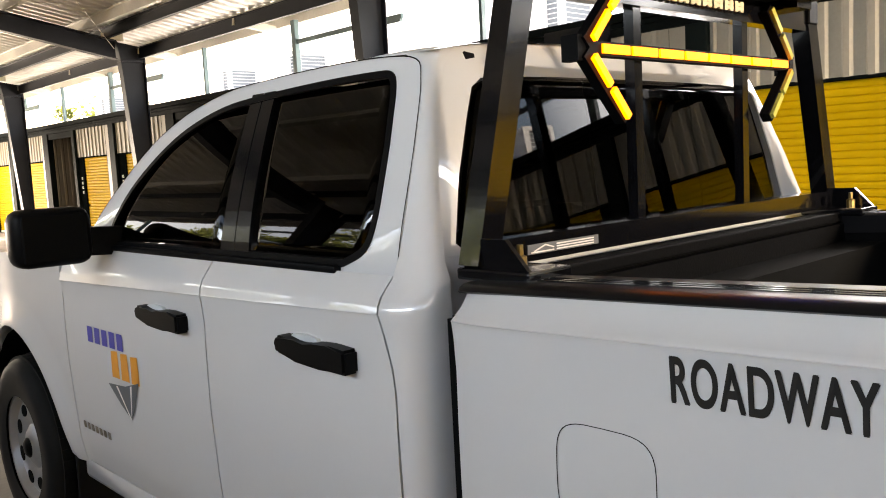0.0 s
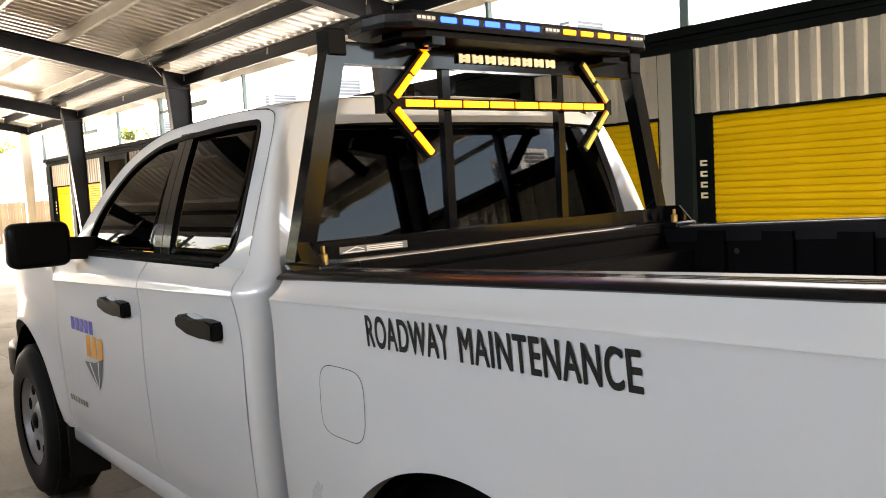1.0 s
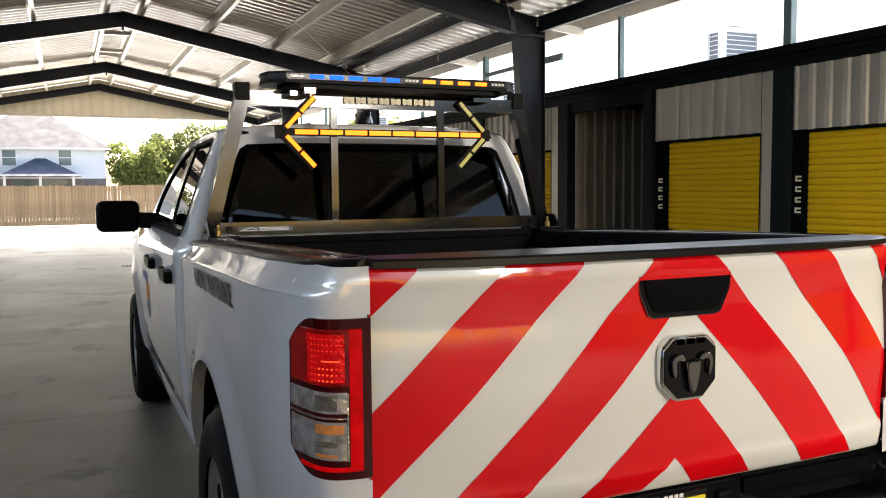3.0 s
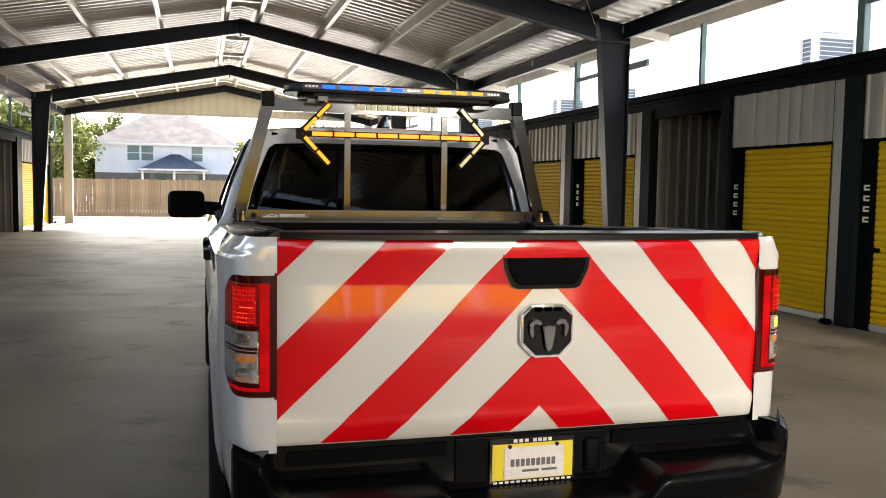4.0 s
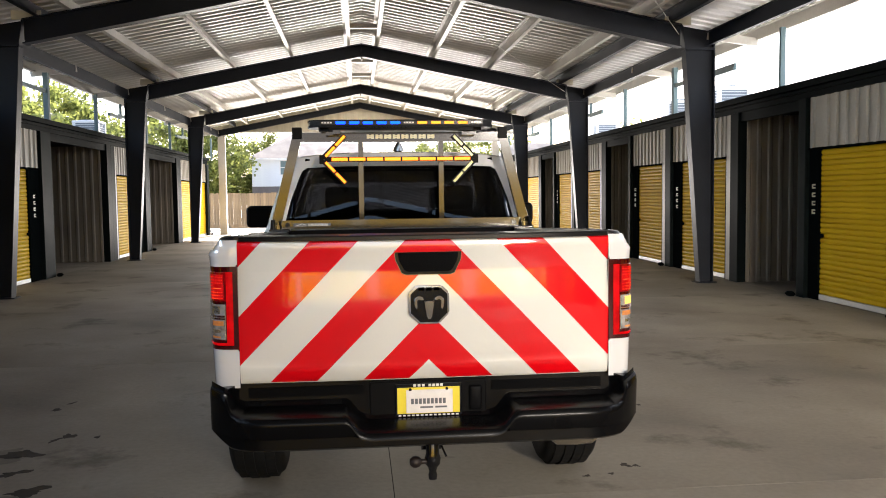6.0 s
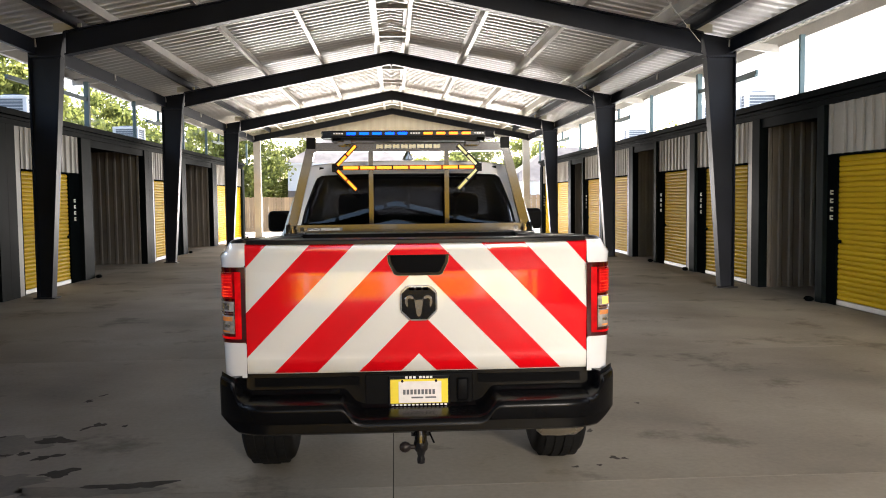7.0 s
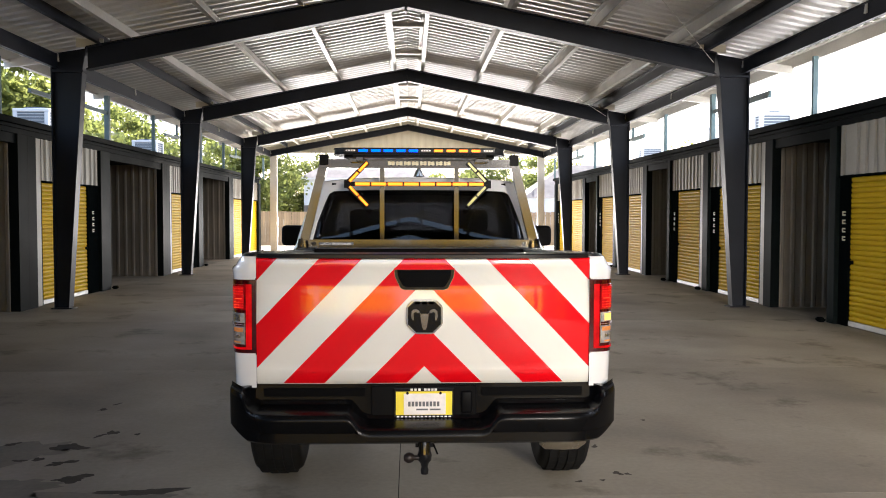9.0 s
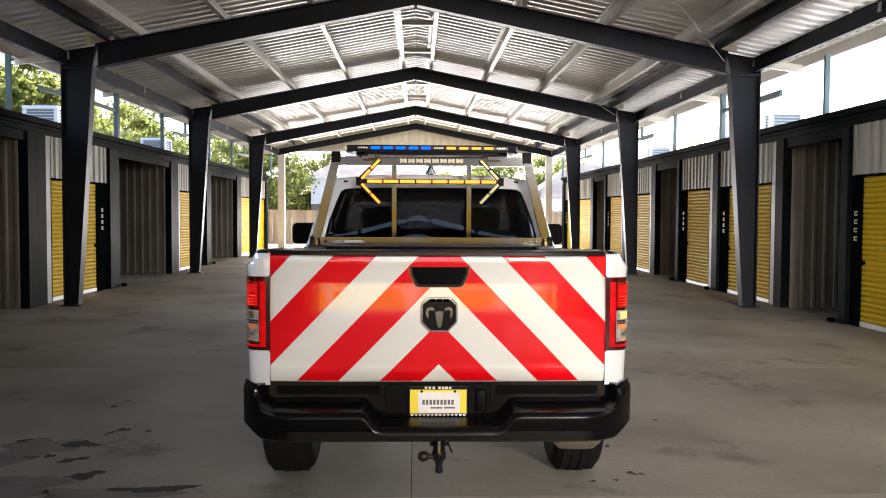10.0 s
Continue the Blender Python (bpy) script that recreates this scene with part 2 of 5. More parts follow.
# ---- building helpers ----
def box(bm, x0, x1, y0, y1, z0, z1):
    vs = [bm.verts.new((x, y, z)) for z in (z0, z1) for y in (y0, y1) for x in (x0, x1)]
    for f in ((0, 2, 3, 1), (4, 5, 7, 6), (0, 1, 5, 4), (2, 6, 7, 3), (0, 4, 6, 2), (1, 3, 7, 5)):
        bm.faces.new([vs[i] for i in f])
    return vs


def boxes(*lots):
    bm = bmesh.new()
    for lot in lots:
        box(bm, *lot)
    return bm


def soft_box(x0, x1, y0, y1, z0, z1, r=0.01, seg=2):
    bm = boxes((x0, x1, y0, y1, z0, z1))
    bmesh.ops.bevel(bm, geom=bm.edges[:], offset=r, segments=seg, affect="EDGES", profile=0.5)
    return bm


def beam(bm, a, b, w, h, up=(0, 0, 1)):
    """A bar of width w and height h from a to b."""
    a, b = Vector(a), Vector(b)
    d = (b - a).normalized()
    side = d.cross(Vector(up)).normalized()
    top = side.cross(d)
    vs = [bm.verts.new(p + side * sx * w / 2 + top * sz * h / 2) for p in (a, b) for sx, sz in ((-1, -1), (1, -1), (1, 1), (-1, 1))]
    for f in ((3, 2, 1, 0), (4, 5, 6, 7), (0, 1, 5, 4), (1, 2, 6, 5), (2, 3, 7, 6), (3, 0, 4, 7)):
        bm.faces.new([vs[i] for i in f])


def bars(*lots):
    bm = bmesh.new()
    for lot in lots:
        beam(bm, *lot)
    return bm


def prism(bm, outline, axis, lo, hi):
    """An outline of two coordinates drawn out along axis from lo to hi."""
    def at(p, v):
        q = list(p)
        q.insert(axis, v)
        return q
    a = [bm.verts.new(at(p, lo)) for p in outline]
    b = [bm.verts.new(at(p, hi)) for p in outline]
    n = len(outline)
    bm.faces.new(a)
    bm.faces.new(b[::-1])
    for i in range(n):
        bm.faces.new((a[i], b[i], b[(i + 1) % n], a[(i + 1) % n]))
    return bm


def grid(bm, rows, close=False):
    vs = [[bm.verts.new(p) for p in row] for row in rows]
    for r0, r1 in zip(vs, vs[1:]):
        n = len(r0)
        for i in range(n if close else n - 1):
            bm.faces.new((r0[i], r0[(i + 1) % n], r1[(i + 1) % n], r1[i]))
    return vs


def lathe(bm, profile, seg=32, axis="x", centre=(0, 0, 0)):
    c = Vector(centre)
    rows = []
    for k in range(seg):
        a = 2 * math.pi * k / seg
        row = []
        for r, h in profile:
            if axis == "x":
                row.append(c + Vector((h, r * math.cos(a), r * math.sin(a))))
            elif axis == "y":
                row.append(c + Vector((r * math.cos(a), h, r * math.sin(a))))
            else:
                row.append(c + Vector((r * math.cos(a), r * math.sin(a), h)))
        rows.append(row)
    grid(bm, rows + [rows[0]])
    bmesh.ops.remove_doubles(bm, verts=bm.verts[:], dist=1e-5)
    return bm


def part(name, bm, mat, parent=None, label="", smooth=False, thick=0.0):
    bmesh.ops.recalc_face_normals(bm, faces=bm.faces[:])
    me = bpy.data.meshes.new(name)
    bm.to_mesh(me)
    bm.free()
    me.materials.append(M[mat] if isinstance(mat, str) else mat)
    if smooth:
        me.polygons.foreach_set("use_smooth", [True] * len(me.polygons))
        me.set_sharp_from_angle(angle=radians(38))
    ob = new(name, me)
    ob.parent = parent
    if thick:
        s = ob.modifiers.new("thickness", "SOLIDIFY")
        s.thickness, s.offset = thick, -1
    if label:
        ob["label"] = label
    return ob


def piece(name, me, parent, m=None):
    ob = new(name, me)
    ob.parent = parent
    if m is not None:
        ob.matrix_basis = m
    return ob


def thing(name, label, category, group="", kind="", at=(0, 0, 0)):
    ob = tagged(new(name), label, category, group, kind)
    ob.location = at
    return ob


def structure(name, bm, mat, label="", category="", smooth=False):
    return tagged(part(name, bm, mat, None, "", smooth), label, category, "", "structure")


def ribbed(bm, u0, u1, v0, v1, plane, pitch=0.2, depth=0.025, top=0.06, sign=1):
    """A ribbed sheet; plane turns (u along, height out, v across) into a point."""
    us = []
    u = u0
    while u < u1 - 1e-6:
        for du, h in ((0, 0), (pitch * 0.5, 0), (pitch * 0.5 + (pitch * 0.5 - top) / 2, depth), (pitch - (pitch * 0.5 - top) / 2, depth)):
            if u + du < u1:
                us.append((u + du, h))
        u += pitch
    us.append((u1, 0))
    grid(bm, [[plane(a, h, v) for a, h in us] for v in (v0, v1)])


# ---- the canopy and the floor ----
CX = -0.14                     # the ridge line
FRAMES = (-13.95, -5.75, 2.45, 10.65, 18.85, 27.05)
END_Y, BACK_Y = 33.3, -14.3


def roof_z(r):
    """Top of the rafters at r from the ridge line."""
    return 5.62 - 0.195 * abs(r)


ground = structure("ground", boxes((-400, 400, -400, 400, -0.5, -0.12)), "ground", "pale sandy yard stretching to the horizon", "ground")

floor = structure("floor", boxes((-7.0, 7.0, -24.0, 36.0, -0.30, -0.0035)), "dark", "grey concrete aisle floor with sawn joints", "floor")


def slab_mesh(w, d):
    bm = boxes((0.0025, w - 0.0025, 0.0025, d - 0.0025, -0.003, 0.0))
    bmesh.ops.recalc_face_normals(bm, faces=bm.faces[:])
    me = bpy.data.meshes.new("slab")
    bm.to_mesh(me)
    bm.free()
    me.materials.append(M["concrete"])
    return me


SLAB = slab_mesh(7.0, 4.10)
for i in range(2):
    for k in range(15):
        piece("slab", SLAB, floor, Matrix.Translation((CX - 7.0 + 7.0 * i, -24.05 + 4.1 * k, 0)))


def i_section(bm, a0, a1, b0, b1, y, web=0.012, flange=0.02, width=0.2):
    """A tapered steel I between the edge a0-a1 and the edge b0-b1, points of (x, z)."""
    loops = []
    for p, q in ((Vector(a0), Vector(b0)), (Vector(a1), Vector(b1))):
        long = (q - p).length
        d = (q - p) / long
        w, h = width / 2, web / 2
        prof = [(0, -w), (0, w), (flange, w), (flange, h), (long - flange, h), (long - flange, w), (long, w), (long, -w), (long - flange, -w), (long - flange, -h), (flange, -h), (flange, -w)]
        loops.append([(p.x + d.x * t, y + v, p.y + d.y * t) for t, v in prof])
    vs = grid(bm, loops, close=True)
    for row in vs:
        bm.faces.new(row[:12])
    bmesh.ops.recalc_face_normals(bm, faces=bm.faces[:])


def portal_frame():
    fr = thing("portal_frame", "charcoal painted tapered steel portal frame of the canopy", "steel frame", "portal frames along the aisle", at=(CX, 0, 0))
    for s in (-1, 1):
        bm = bmesh.new()
        i_section(bm, (s * 6.11, 0.02), (s * 6.11, 4.12), (s * 5.86, 0.02), (s * 5.57, 4.12), 0)
        part("column", bm, "steel", fr)
        bm = bmesh.new()
        i_section(bm, (s * 6.11, 4.124), (s * 6.11, roof_z(6.11)), (s * 5.57, 4.124), (s * 5.50, roof_z(5.5) - 0.02), 0)
        prism(bm, [(s * 5.56, 4.10), (s * 6.11, 4.10), (s * 6.11, 4.14), (s * 5.56, 4.14)], 1, -0.1, 0.1)
        part("knee", bm, "steel", fr)
        bm = bmesh.new()
        i_section(bm, (0, roof_z(0)), (s * 5.51, roof_z(5.51)), (0, roof_z(0) - 0.34), (s * 5.51, roof_z(5.51) - 0.40), 0)
        prism(bm, [(s * 0.002, roof_z(0)), (s * 0.02, roof_z(0)), (s * 0.02, 5.2), (s * 0.002, 5.2)], 1, -0.1, 0.1)
        part("rafter", bm, "steel", fr)
        part("base_plate", soft_box(min(s * 5.80, s * 6.16), max(s * 5.80, s * 6.16), -0.14, 0.14, 0.001, 0.02, 0.003, 1), "steel", fr)
        for r in (1.85, 4.8):
            bm = bars(((s * r, 0.02, roof_z(r) - 0.34), (s * r, 0.42, roof_z(r) + 0.02), 0.04, 0.04))
            part("flange_brace", bm, "purlin", fr, "pale angle brace up to the purlin")
        bm = boxes((min(s * 5.25, s * 5.72), max(s * 5.25, s * 5.72), 0.03, 0.045, roof_z(5.5) + 0.0, roof_z(5.5) + 0.15))
        part("clip_plate", bm, "gable", fr, "cream bolted purlin clip")
    return fr


first_frame = portal_frame()
first_frame.location.y = FRAMES[0]
for y in FRAMES[1:]:
    copy_thing(first_frame, Matrix.Translation((CX, y, 0)))

# the light frame at the far end, with its gable sheet
end = thing("end_frame", "pale grey end frame with a cream sheeted gable", "steel frame", at=(CX, END_Y, 0))
for s in (-1, 1):
    part("end_column", boxes((min(s * 5.78, s * 6.08), max(s * 5.78, s * 6.08), -0.10, 0.10, 0.0, 4.25)), "purlin", end)
    bm = bmesh.new()
    i_section(bm, (0, roof_z(0)), (s * 6.1, roof_z(6.1)), (0, roof_z(0) - 0.26), (s * 6.1, roof_z(6.1) - 0.26), -0.2)
    part("end_rafter", bm, "steel", end)
    bm = bmesh.new()
    n = 40
    rows = [[], []]
    for i in range(n * 2 + 1):
        x = 6.6 * i / (n * 2) * s
        h = 0.0 if (i // 2) % 2 else 0.02
        rows[0].append((x, 0.12 + h, roof_z(x) + 0.2))
        rows[1].append((x, 0.12 + h, 4.42))
    keep = [i for i in range(len(rows[0])) if rows[0][i][2] > 4.42]
    grid(bm, [[r[i] for i in keep] for r in rows])
    part("gable_sheet", bm, "gable", end)
part("gable_rail", boxes((-6.1, 6.1, 0.02, 0.11, 4.36, 4.44)), "purlin", end)

# roof sheets with ribs down the slope
bm = bmesh.new()
for s in (-1, 1):
    ribbed(bm, BACK_Y, END_Y + 0.25, 0.0, 6.98, lambda u, h, v, s=s: (CX + s * v, u, roof_z(v) + 0.245 - h), 0.30, 0.038, 0.06)
ceiling = structure("ceiling", bm, "roof", "galvanised ribbed steel canopy roof", "ceiling")
ceiling.modifiers.new("thickness", "SOLIDIFY").thickness = 0.004

for s in (-1, 1):
    for r in (0.37, 1.85, 3.35, 4.8, 5.32, 6.4, 6.9):
        z = roof_z(r) + 0.004
        bm = bmesh.new()
        x = CX + s * r
        prism(bm, [(x - 0.004, z), (x + 0.004, z), (x + 0.004, z + 0.2), (x - 0.004, z + 0.2)], 1, BACK_Y, END_Y)
        prism(bm, [(x + 0.004, z), (x + 0.085, z), (x + 0.085, z + 0.008), (x + 0.004, z + 0.008)], 1, BACK_Y, END_Y)
        prism(bm, [(x - 0.085, z + 0.19), (x - 0.004, z + 0.19), (x - 0.004, z + 0.198), (x - 0.085, z + 0.198)], 1, BACK_Y, END_Y)
        dark_one = r == 5.32
        structure("purlin", bm, "steel" if dark_one else "purlin", "charcoal steel eave purlin" if dark_one else "grey steel roof purlin", "purlin")
    x = CX + s * 6.02
    bm = boxes((x - 0.005, x + 0.005, BACK_Y, END_Y, 4.17, 4.42), (x - 0.06, x - 0.005, BACK_Y, END_Y, 4.17, 4.18), (x - 0.06, x - 0.005, BACK_Y, END_Y, 4.41, 4.42))
    structure("eave_strut", bm, "steel", "charcoal eave strut between the columns", "eave strut")
for y in FRAMES[:-1]:
    for d in (3.0, 6.0):
        bm = boxes((CX - 0.36, CX + 0.36, y + d - 0.06, y + d + 0.06, 5.60, 5.612), (CX - 0.36, CX + 0.36, y + d - 0.06, y + d - 0.05, 5.612, 5.70))
        structure("ridge_tie", bm, "purlin", "short grey tie between the ridge purlins", "ridge tie")
for s in (-1, 1):
    for y in FRAMES + (END_Y - 0.3,):
        for d in (0.0, 4.1):
            if y + d < END_Y:
                bm = bars(((CX + s * 6.0, y + d, 4.36), (CX + s * 6.93, y + d, roof_z(6.93) - 0.02), 0.06, 0.14))
                structure("outrigger", bm, "purlin", "short grey outrigger carrying the roof overhang", "outrigger")


for y0, y1 in ((10.55, 2.55), (18.75, 10.75)):
    bm = bars(((CX + 5.45, y0, 4.36), (CX + 0.4, y1, 5.42), 0.008, 0.008))
    tagged(part("brace_rod", bm, "purlin"), "thin steel wind-brace rod across the roof bay", "brace rod", "brace rods", "structure")


# ---- the storage rows ----
def roller_door(name, w, h, label, lock):
    d = thing(name, label, "roller door", "yellow roller doors")
    n = 28
    step = (h - 0.09) / n
    bm = bmesh.new()
    prof = [(0.0, 0.0), (0.012, step * 0.12), (0.016, step * 0.45), (0.012, step * 0.78), (0.0, step * 0.9), (-0.004, step * 0.985)]
    grid(bm, [[(0.02, y, 0.0), *[(-x, y, z) for x, z in prof], (0.02, y, step * 0.985)] for y in (0.004, w - 0.004)])
    bmesh.ops.recalc_face_normals(bm, faces=bm.faces[:])
    me = bpy.data.meshes.new("slat")
    bm.to_mesh(me)
    bm.free()
    me.materials.append(M["yellow"])
    for i in range(n):
        piece("slat", me, d, Matrix.Translation((0, 0, 0.09 + i * step)))
    part("bottom_bar", soft_box(-0.025, 0.02, 0.004, w - 0.004, 0.01, 0.088, 0.006, 1), "alu", d, "dented bare aluminium bottom bar")
    part("backing", boxes((0.03, 0.05, 0, w, 0.0, h)), "dark", d)
    for y in (0.0, w):
        part("guide", boxes((-0.03, 0.03, y - 0.02, y + 0.02, 0.0, h + 0.02)), "jamb", d)
    bm = soft_box(-0.05, -0.018, lock - 0.045, lock + 0.045, 0.93, 0.985, 0.01, 1)
    part("latch", bm, "jamb", d, "black steel latch")
    return d


DOORS = {}


def put_door(w, h, m, lock):
    key = round(w, 2)
    if key not in DOORS:
        DOORS[key] = roller_door("roller_door", w, h, "closed yellow ribbed steel roller door in a black frame", lock)
        DOORS[key].matrix_basis = m
        return DOORS[key]
    return copy_thing(DOORS[key], m)


def storage_row(side, face, start, bays, ends):
    """side -1 or 1; face: x of the front; bays: lists of (kind, length) from start on."""
    s = side
    def X(d):                  # d metres behind the face
        return face + s * d
    def b(bm, d0, d1, y0, y1, z0, z1):
        box(bm, min(X(d0), X(d1)), max(X(d0), X(d1)), y0, y1, z0, z1)
    def over(y0, y1):          # the ribbed sheet and steel head over a door
        bm = bmesh.new()
        ribbed(bm, y0, y1, 2.25, 3.0, lambda u, h, v: (X(0.02 - h), u, v), 0.235, 0.026, 0.06)
        structure("siding", bm, "siding", "grey ribbed steel panel above a roller door", "siding")
        bm = bmesh.new()
        b(bm, -0.005, 0.10, y0, y1, 2.222, 2.255)
        b(bm, 0.045, 0.14, y0, y1, 2.255, 3.0)
        structure("lintel", bm, "jamb", "black steel door head", "lintel")
    y = start
    for kind, length in bays:
        y1 = y + length
        if kind == "door":
            if s > 0:
                m = Matrix.Translation((X(0.06), y, 0))
            else:
                m = Matrix.Translation((X(0.06), y1, 0)) @ pose(0, 0, 0, 0, 0, 180)
            put_door(length, 2.22, m, length - 0.09 if s > 0 else 0.09)
            over(y, y1)
        elif kind == "wall":
            bm = bmesh.new()
            b(bm, 0.03, 0.14, y, y1, 0, 3.0)
            structure("wall_panel", bm, "siding", "narrow grey steel wall panel between the doors", "wall")
        elif kind == "num":
            bm = bmesh.new()
            b(bm, 0.02, 0.14, y, y1, 0, 2.222)
            post = structure("door_post", bm, "jamb", "black steel door post with a stacked cream number", "door post")
            for k in range(4):
                z = 1.66 - 0.125 * k
                yc = (y + y1) / 2
                bm = bmesh.new()
                for dz in (0.0, 0.045):
                    b(bm, 0.016, 0.02, yc - 0.045, yc + 0.045, z + dz - 0.010, z + dz + 0.011)
                b(bm, 0.016, 0.02, yc + s * 0.020, yc + s * 0.046, z + 0.012, z + 0.034)
                part("number_bar", bm, "cream", post, "cream stencilled bar")
            over(y, y1)
        elif kind == "pil":
            bm = bmesh.new()
            b(bm, -0.05, 0.14, y + 0.004, y1 - 0.004, 0, 3.0)
            bmesh.ops.bevel(bm, geom=bm.edges[:], offset=0.008, segments=1, affect="EDGES")
            structure("pilaster", bm, "pilaster", "grey-green folded steel pilaster", "pilaster")
            bm = bmesh.new()
            b(bm, -0.16, -0.052, y1 - 0.02, y1 + 0.14, 0.001, 0.07)
            bmesh.ops.bevel(bm, geom=bm.edges[:], offset=0.02, segments=2, affect="EDGES")
            tagged(part("kick_block", bm, "jamb"), "black rubber block on the floor beside a pilaster", "kick block", "kick blocks")
        elif kind == "dark":
            bm = bmesh.new()
            b(bm, -0.03, 0.14, y + 0.002, y1 - 0.002, 0, 3.0)
            structure("corner_post", bm, "trim", "dark steel corner post of a passage", "post")
        elif kind == "alcove":
            deep = 3.6
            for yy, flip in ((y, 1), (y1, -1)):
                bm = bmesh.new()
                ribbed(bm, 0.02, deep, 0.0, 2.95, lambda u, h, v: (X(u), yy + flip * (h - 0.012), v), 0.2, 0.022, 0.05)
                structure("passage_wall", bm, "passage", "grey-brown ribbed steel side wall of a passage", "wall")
            # the shade deep in the passage is put into this wall's colour
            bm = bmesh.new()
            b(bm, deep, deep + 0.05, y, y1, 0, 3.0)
            structure("passage_wall", bm, "trim", "end wall of a passage, coloured dark for the shade", "wall")
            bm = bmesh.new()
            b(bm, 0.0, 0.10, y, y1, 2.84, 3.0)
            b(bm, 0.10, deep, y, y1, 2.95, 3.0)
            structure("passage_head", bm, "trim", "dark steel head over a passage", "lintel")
            bm = bmesh.new()
            b(bm, 0.0, deep, y, y1, -0.05, 0.001)
            structure("passage_floor", bm, "concrete", "grey concrete passage floor", "floor")
        y = y1
    lo, hi = ends
    # fascia: a dark folded band and gutter
    for name, d0, z0, z1 in (("fascia", -0.02, 3.004, 3.09), ("fascia_lip", -0.06, 3.091, 3.129), ("fascia_back", -0.03, 3.130, 3.149), ("gutter", -0.12, 3.15, 3.25)):
        bm = bmesh.new()
        b(bm, d0, 0.14, lo, hi, z0, z1)
        structure(name, bm, "trim", "dark folded steel band along the eaves of the storage row", "fascia")
    bm = bmesh.new()
    ribbed(bm, lo, hi, 0.15, 9.5, lambda u, h, v: (X(v), u, 3.22 + 0.03 * v - h), 0.4, 0.03, 0.08)
    # the left roof has its shade in the colour, the right one is white
    rf = structure("row_roof", bm, "rowroof" if s > 0 else "rowroof_shaded", "metal roof of the storage row", "roof")
    bm = bmesh.new()
    b(bm, 9.4, 9.5, lo, hi, 0, 3.4)
    for yy in (lo, hi - 0.1):
        b(bm, 0.15, 9.4, yy, yy + 0.1, 0, 3.17)
    structure("wall_back", bm, "siding", "plain outer wall of the storage row", "wall")


W, D, N, P, A, K = "wall", "door", "num", "pil", "alcove", "dark"
bay_a = [(W, .25), (D, 2.60), (N, .20), (P, .27), (W, .24), (D, 1.79), (N, .26), (P, .22), (A, 2.08), (K, .31)]
bay_b = [(W, .31), (D, 2.14), (N, .43), (P, .33), (W, .38), (D, 1.60), (N, .37), (P, .20), (A, 1.94), (K, .41)]
last = [(W, .31), (D, 2.14), (N, .43), (P, .33), (W, .38), (D, 1.60), (N, .37), (P, .5)]
storage_row(1, 6.42, 2.61 - 2 * 8.22, bay_a * 3 + bay_b * 2 + last, (-13.83, 33.11))
left_bay = [(K, .33), (W, .33), (D, 2.18), (N, .55), (P, .57), (A, 4.0), (K, .36)]
left_start = 10.85 - 0.33 - 8.32 * 3
left_last = [(K, .33), (W, .33), (D, 2.18), (W, .5), (D, 2.18), (P, .5)]
storage_row(-1, -6.68, left_start, left_bay * 5 + left_last, (left_start, 33.0))

# posts, rails and downpipes in the gap over the rows
for s, face, ys in ((1, 6.40, (-2.5, 5.72, 13.62, 21.8, 30.0)), (-1, -6.68, (-1.9, 6.3, 14.55, 22.8, 31.0))):
    x = face + s * 0.02
    for y in ys:
        structure("roof_post", soft_box(x - 0.05, x + 0.05, y - 0.06, y + 0.06, 3.25, 4.24, 0.006, 1), "teal", "teal painted tube post between row and canopy", "post")
        structure("roof_rail", soft_box(x - 0.025, x + 0.025, y - 2.9, y - 0.065, 3.82, 3.90, 0.005, 1), "teal", "teal painted tube rail between row and canopy", "rail")
        structure("downpipe", boxes((x - 0.04, x + 0.04, y + 3.3, y + 3.36, 3.25, 4.2)), "teal", "thin teal downpipe", "downpipe")
    for y in FRAMES[2:]:
        bm = boxes((x - 0.03, x + 0.03, y + 1.2, y + 1.27, 3.78, 4.18), (x - 0.03, x + 0.03, y + 0.1, y + 1.2, 3.78, 3.85))
        structure("gutter_outlet", bm, "teal", "teal bent gutter outlet under the canopy edge", "downpipe")


def condenser():
    c = thing("condenser_unit", "light grey air-conditioning condenser standing on the storage roof", "air conditioner", "roof condensers")
    for sx in (-1, 1):
        for sy in (-1, 1):
            part("corner_post", boxes((sx * 0.40 - 0.05, sx * 0.40 + 0.05, sy * 0.40 - 0.05, sy * 0.40 + 0.05, 0.0, 0.86)), "ac", c)
    part("base_tray", boxes((-0.46, 0.46, -0.46, 0.46, 0.05, 0.12)), "ac", c)
    part("top_cover", soft_box(-0.46, 0.46, -0.46, 0.46, 0.80, 0.885, 0.02, 2), "ac", c)
    part("service_panel", boxes((-0.46, -0.30, -0.1, 0.455, 0.12, 0.80)), "ac", c)
    part("coil", boxes((-0.41, 0.41, -0.41, 0.41, 0.12, 0.80)), "grille", c, "dark finned coil")
    for k in range(8):
        z = 0.18 + k * 0.08
        part("guard_bar", boxes((-0.43, 0.43, -0.43, 0.43, z, z + 0.012)), "ac", c)
    bm = lathe(bmesh.new(), [(0.02, 0.885), (0.02, 0.93), (0.34, 0.93), (0.36, 0.885)], 24, "z")
    part("fan_ring", bm, "grille", c)
    for y in (-0.38, 0.38):
        part("sleeper", boxes((-0.5, 0.5, y - 0.04, y + 0.04, -0.16, 0.0)), "grille", c)
    return c


unit = condenser()
unit.location = (9.5, 10.2, 3.48)
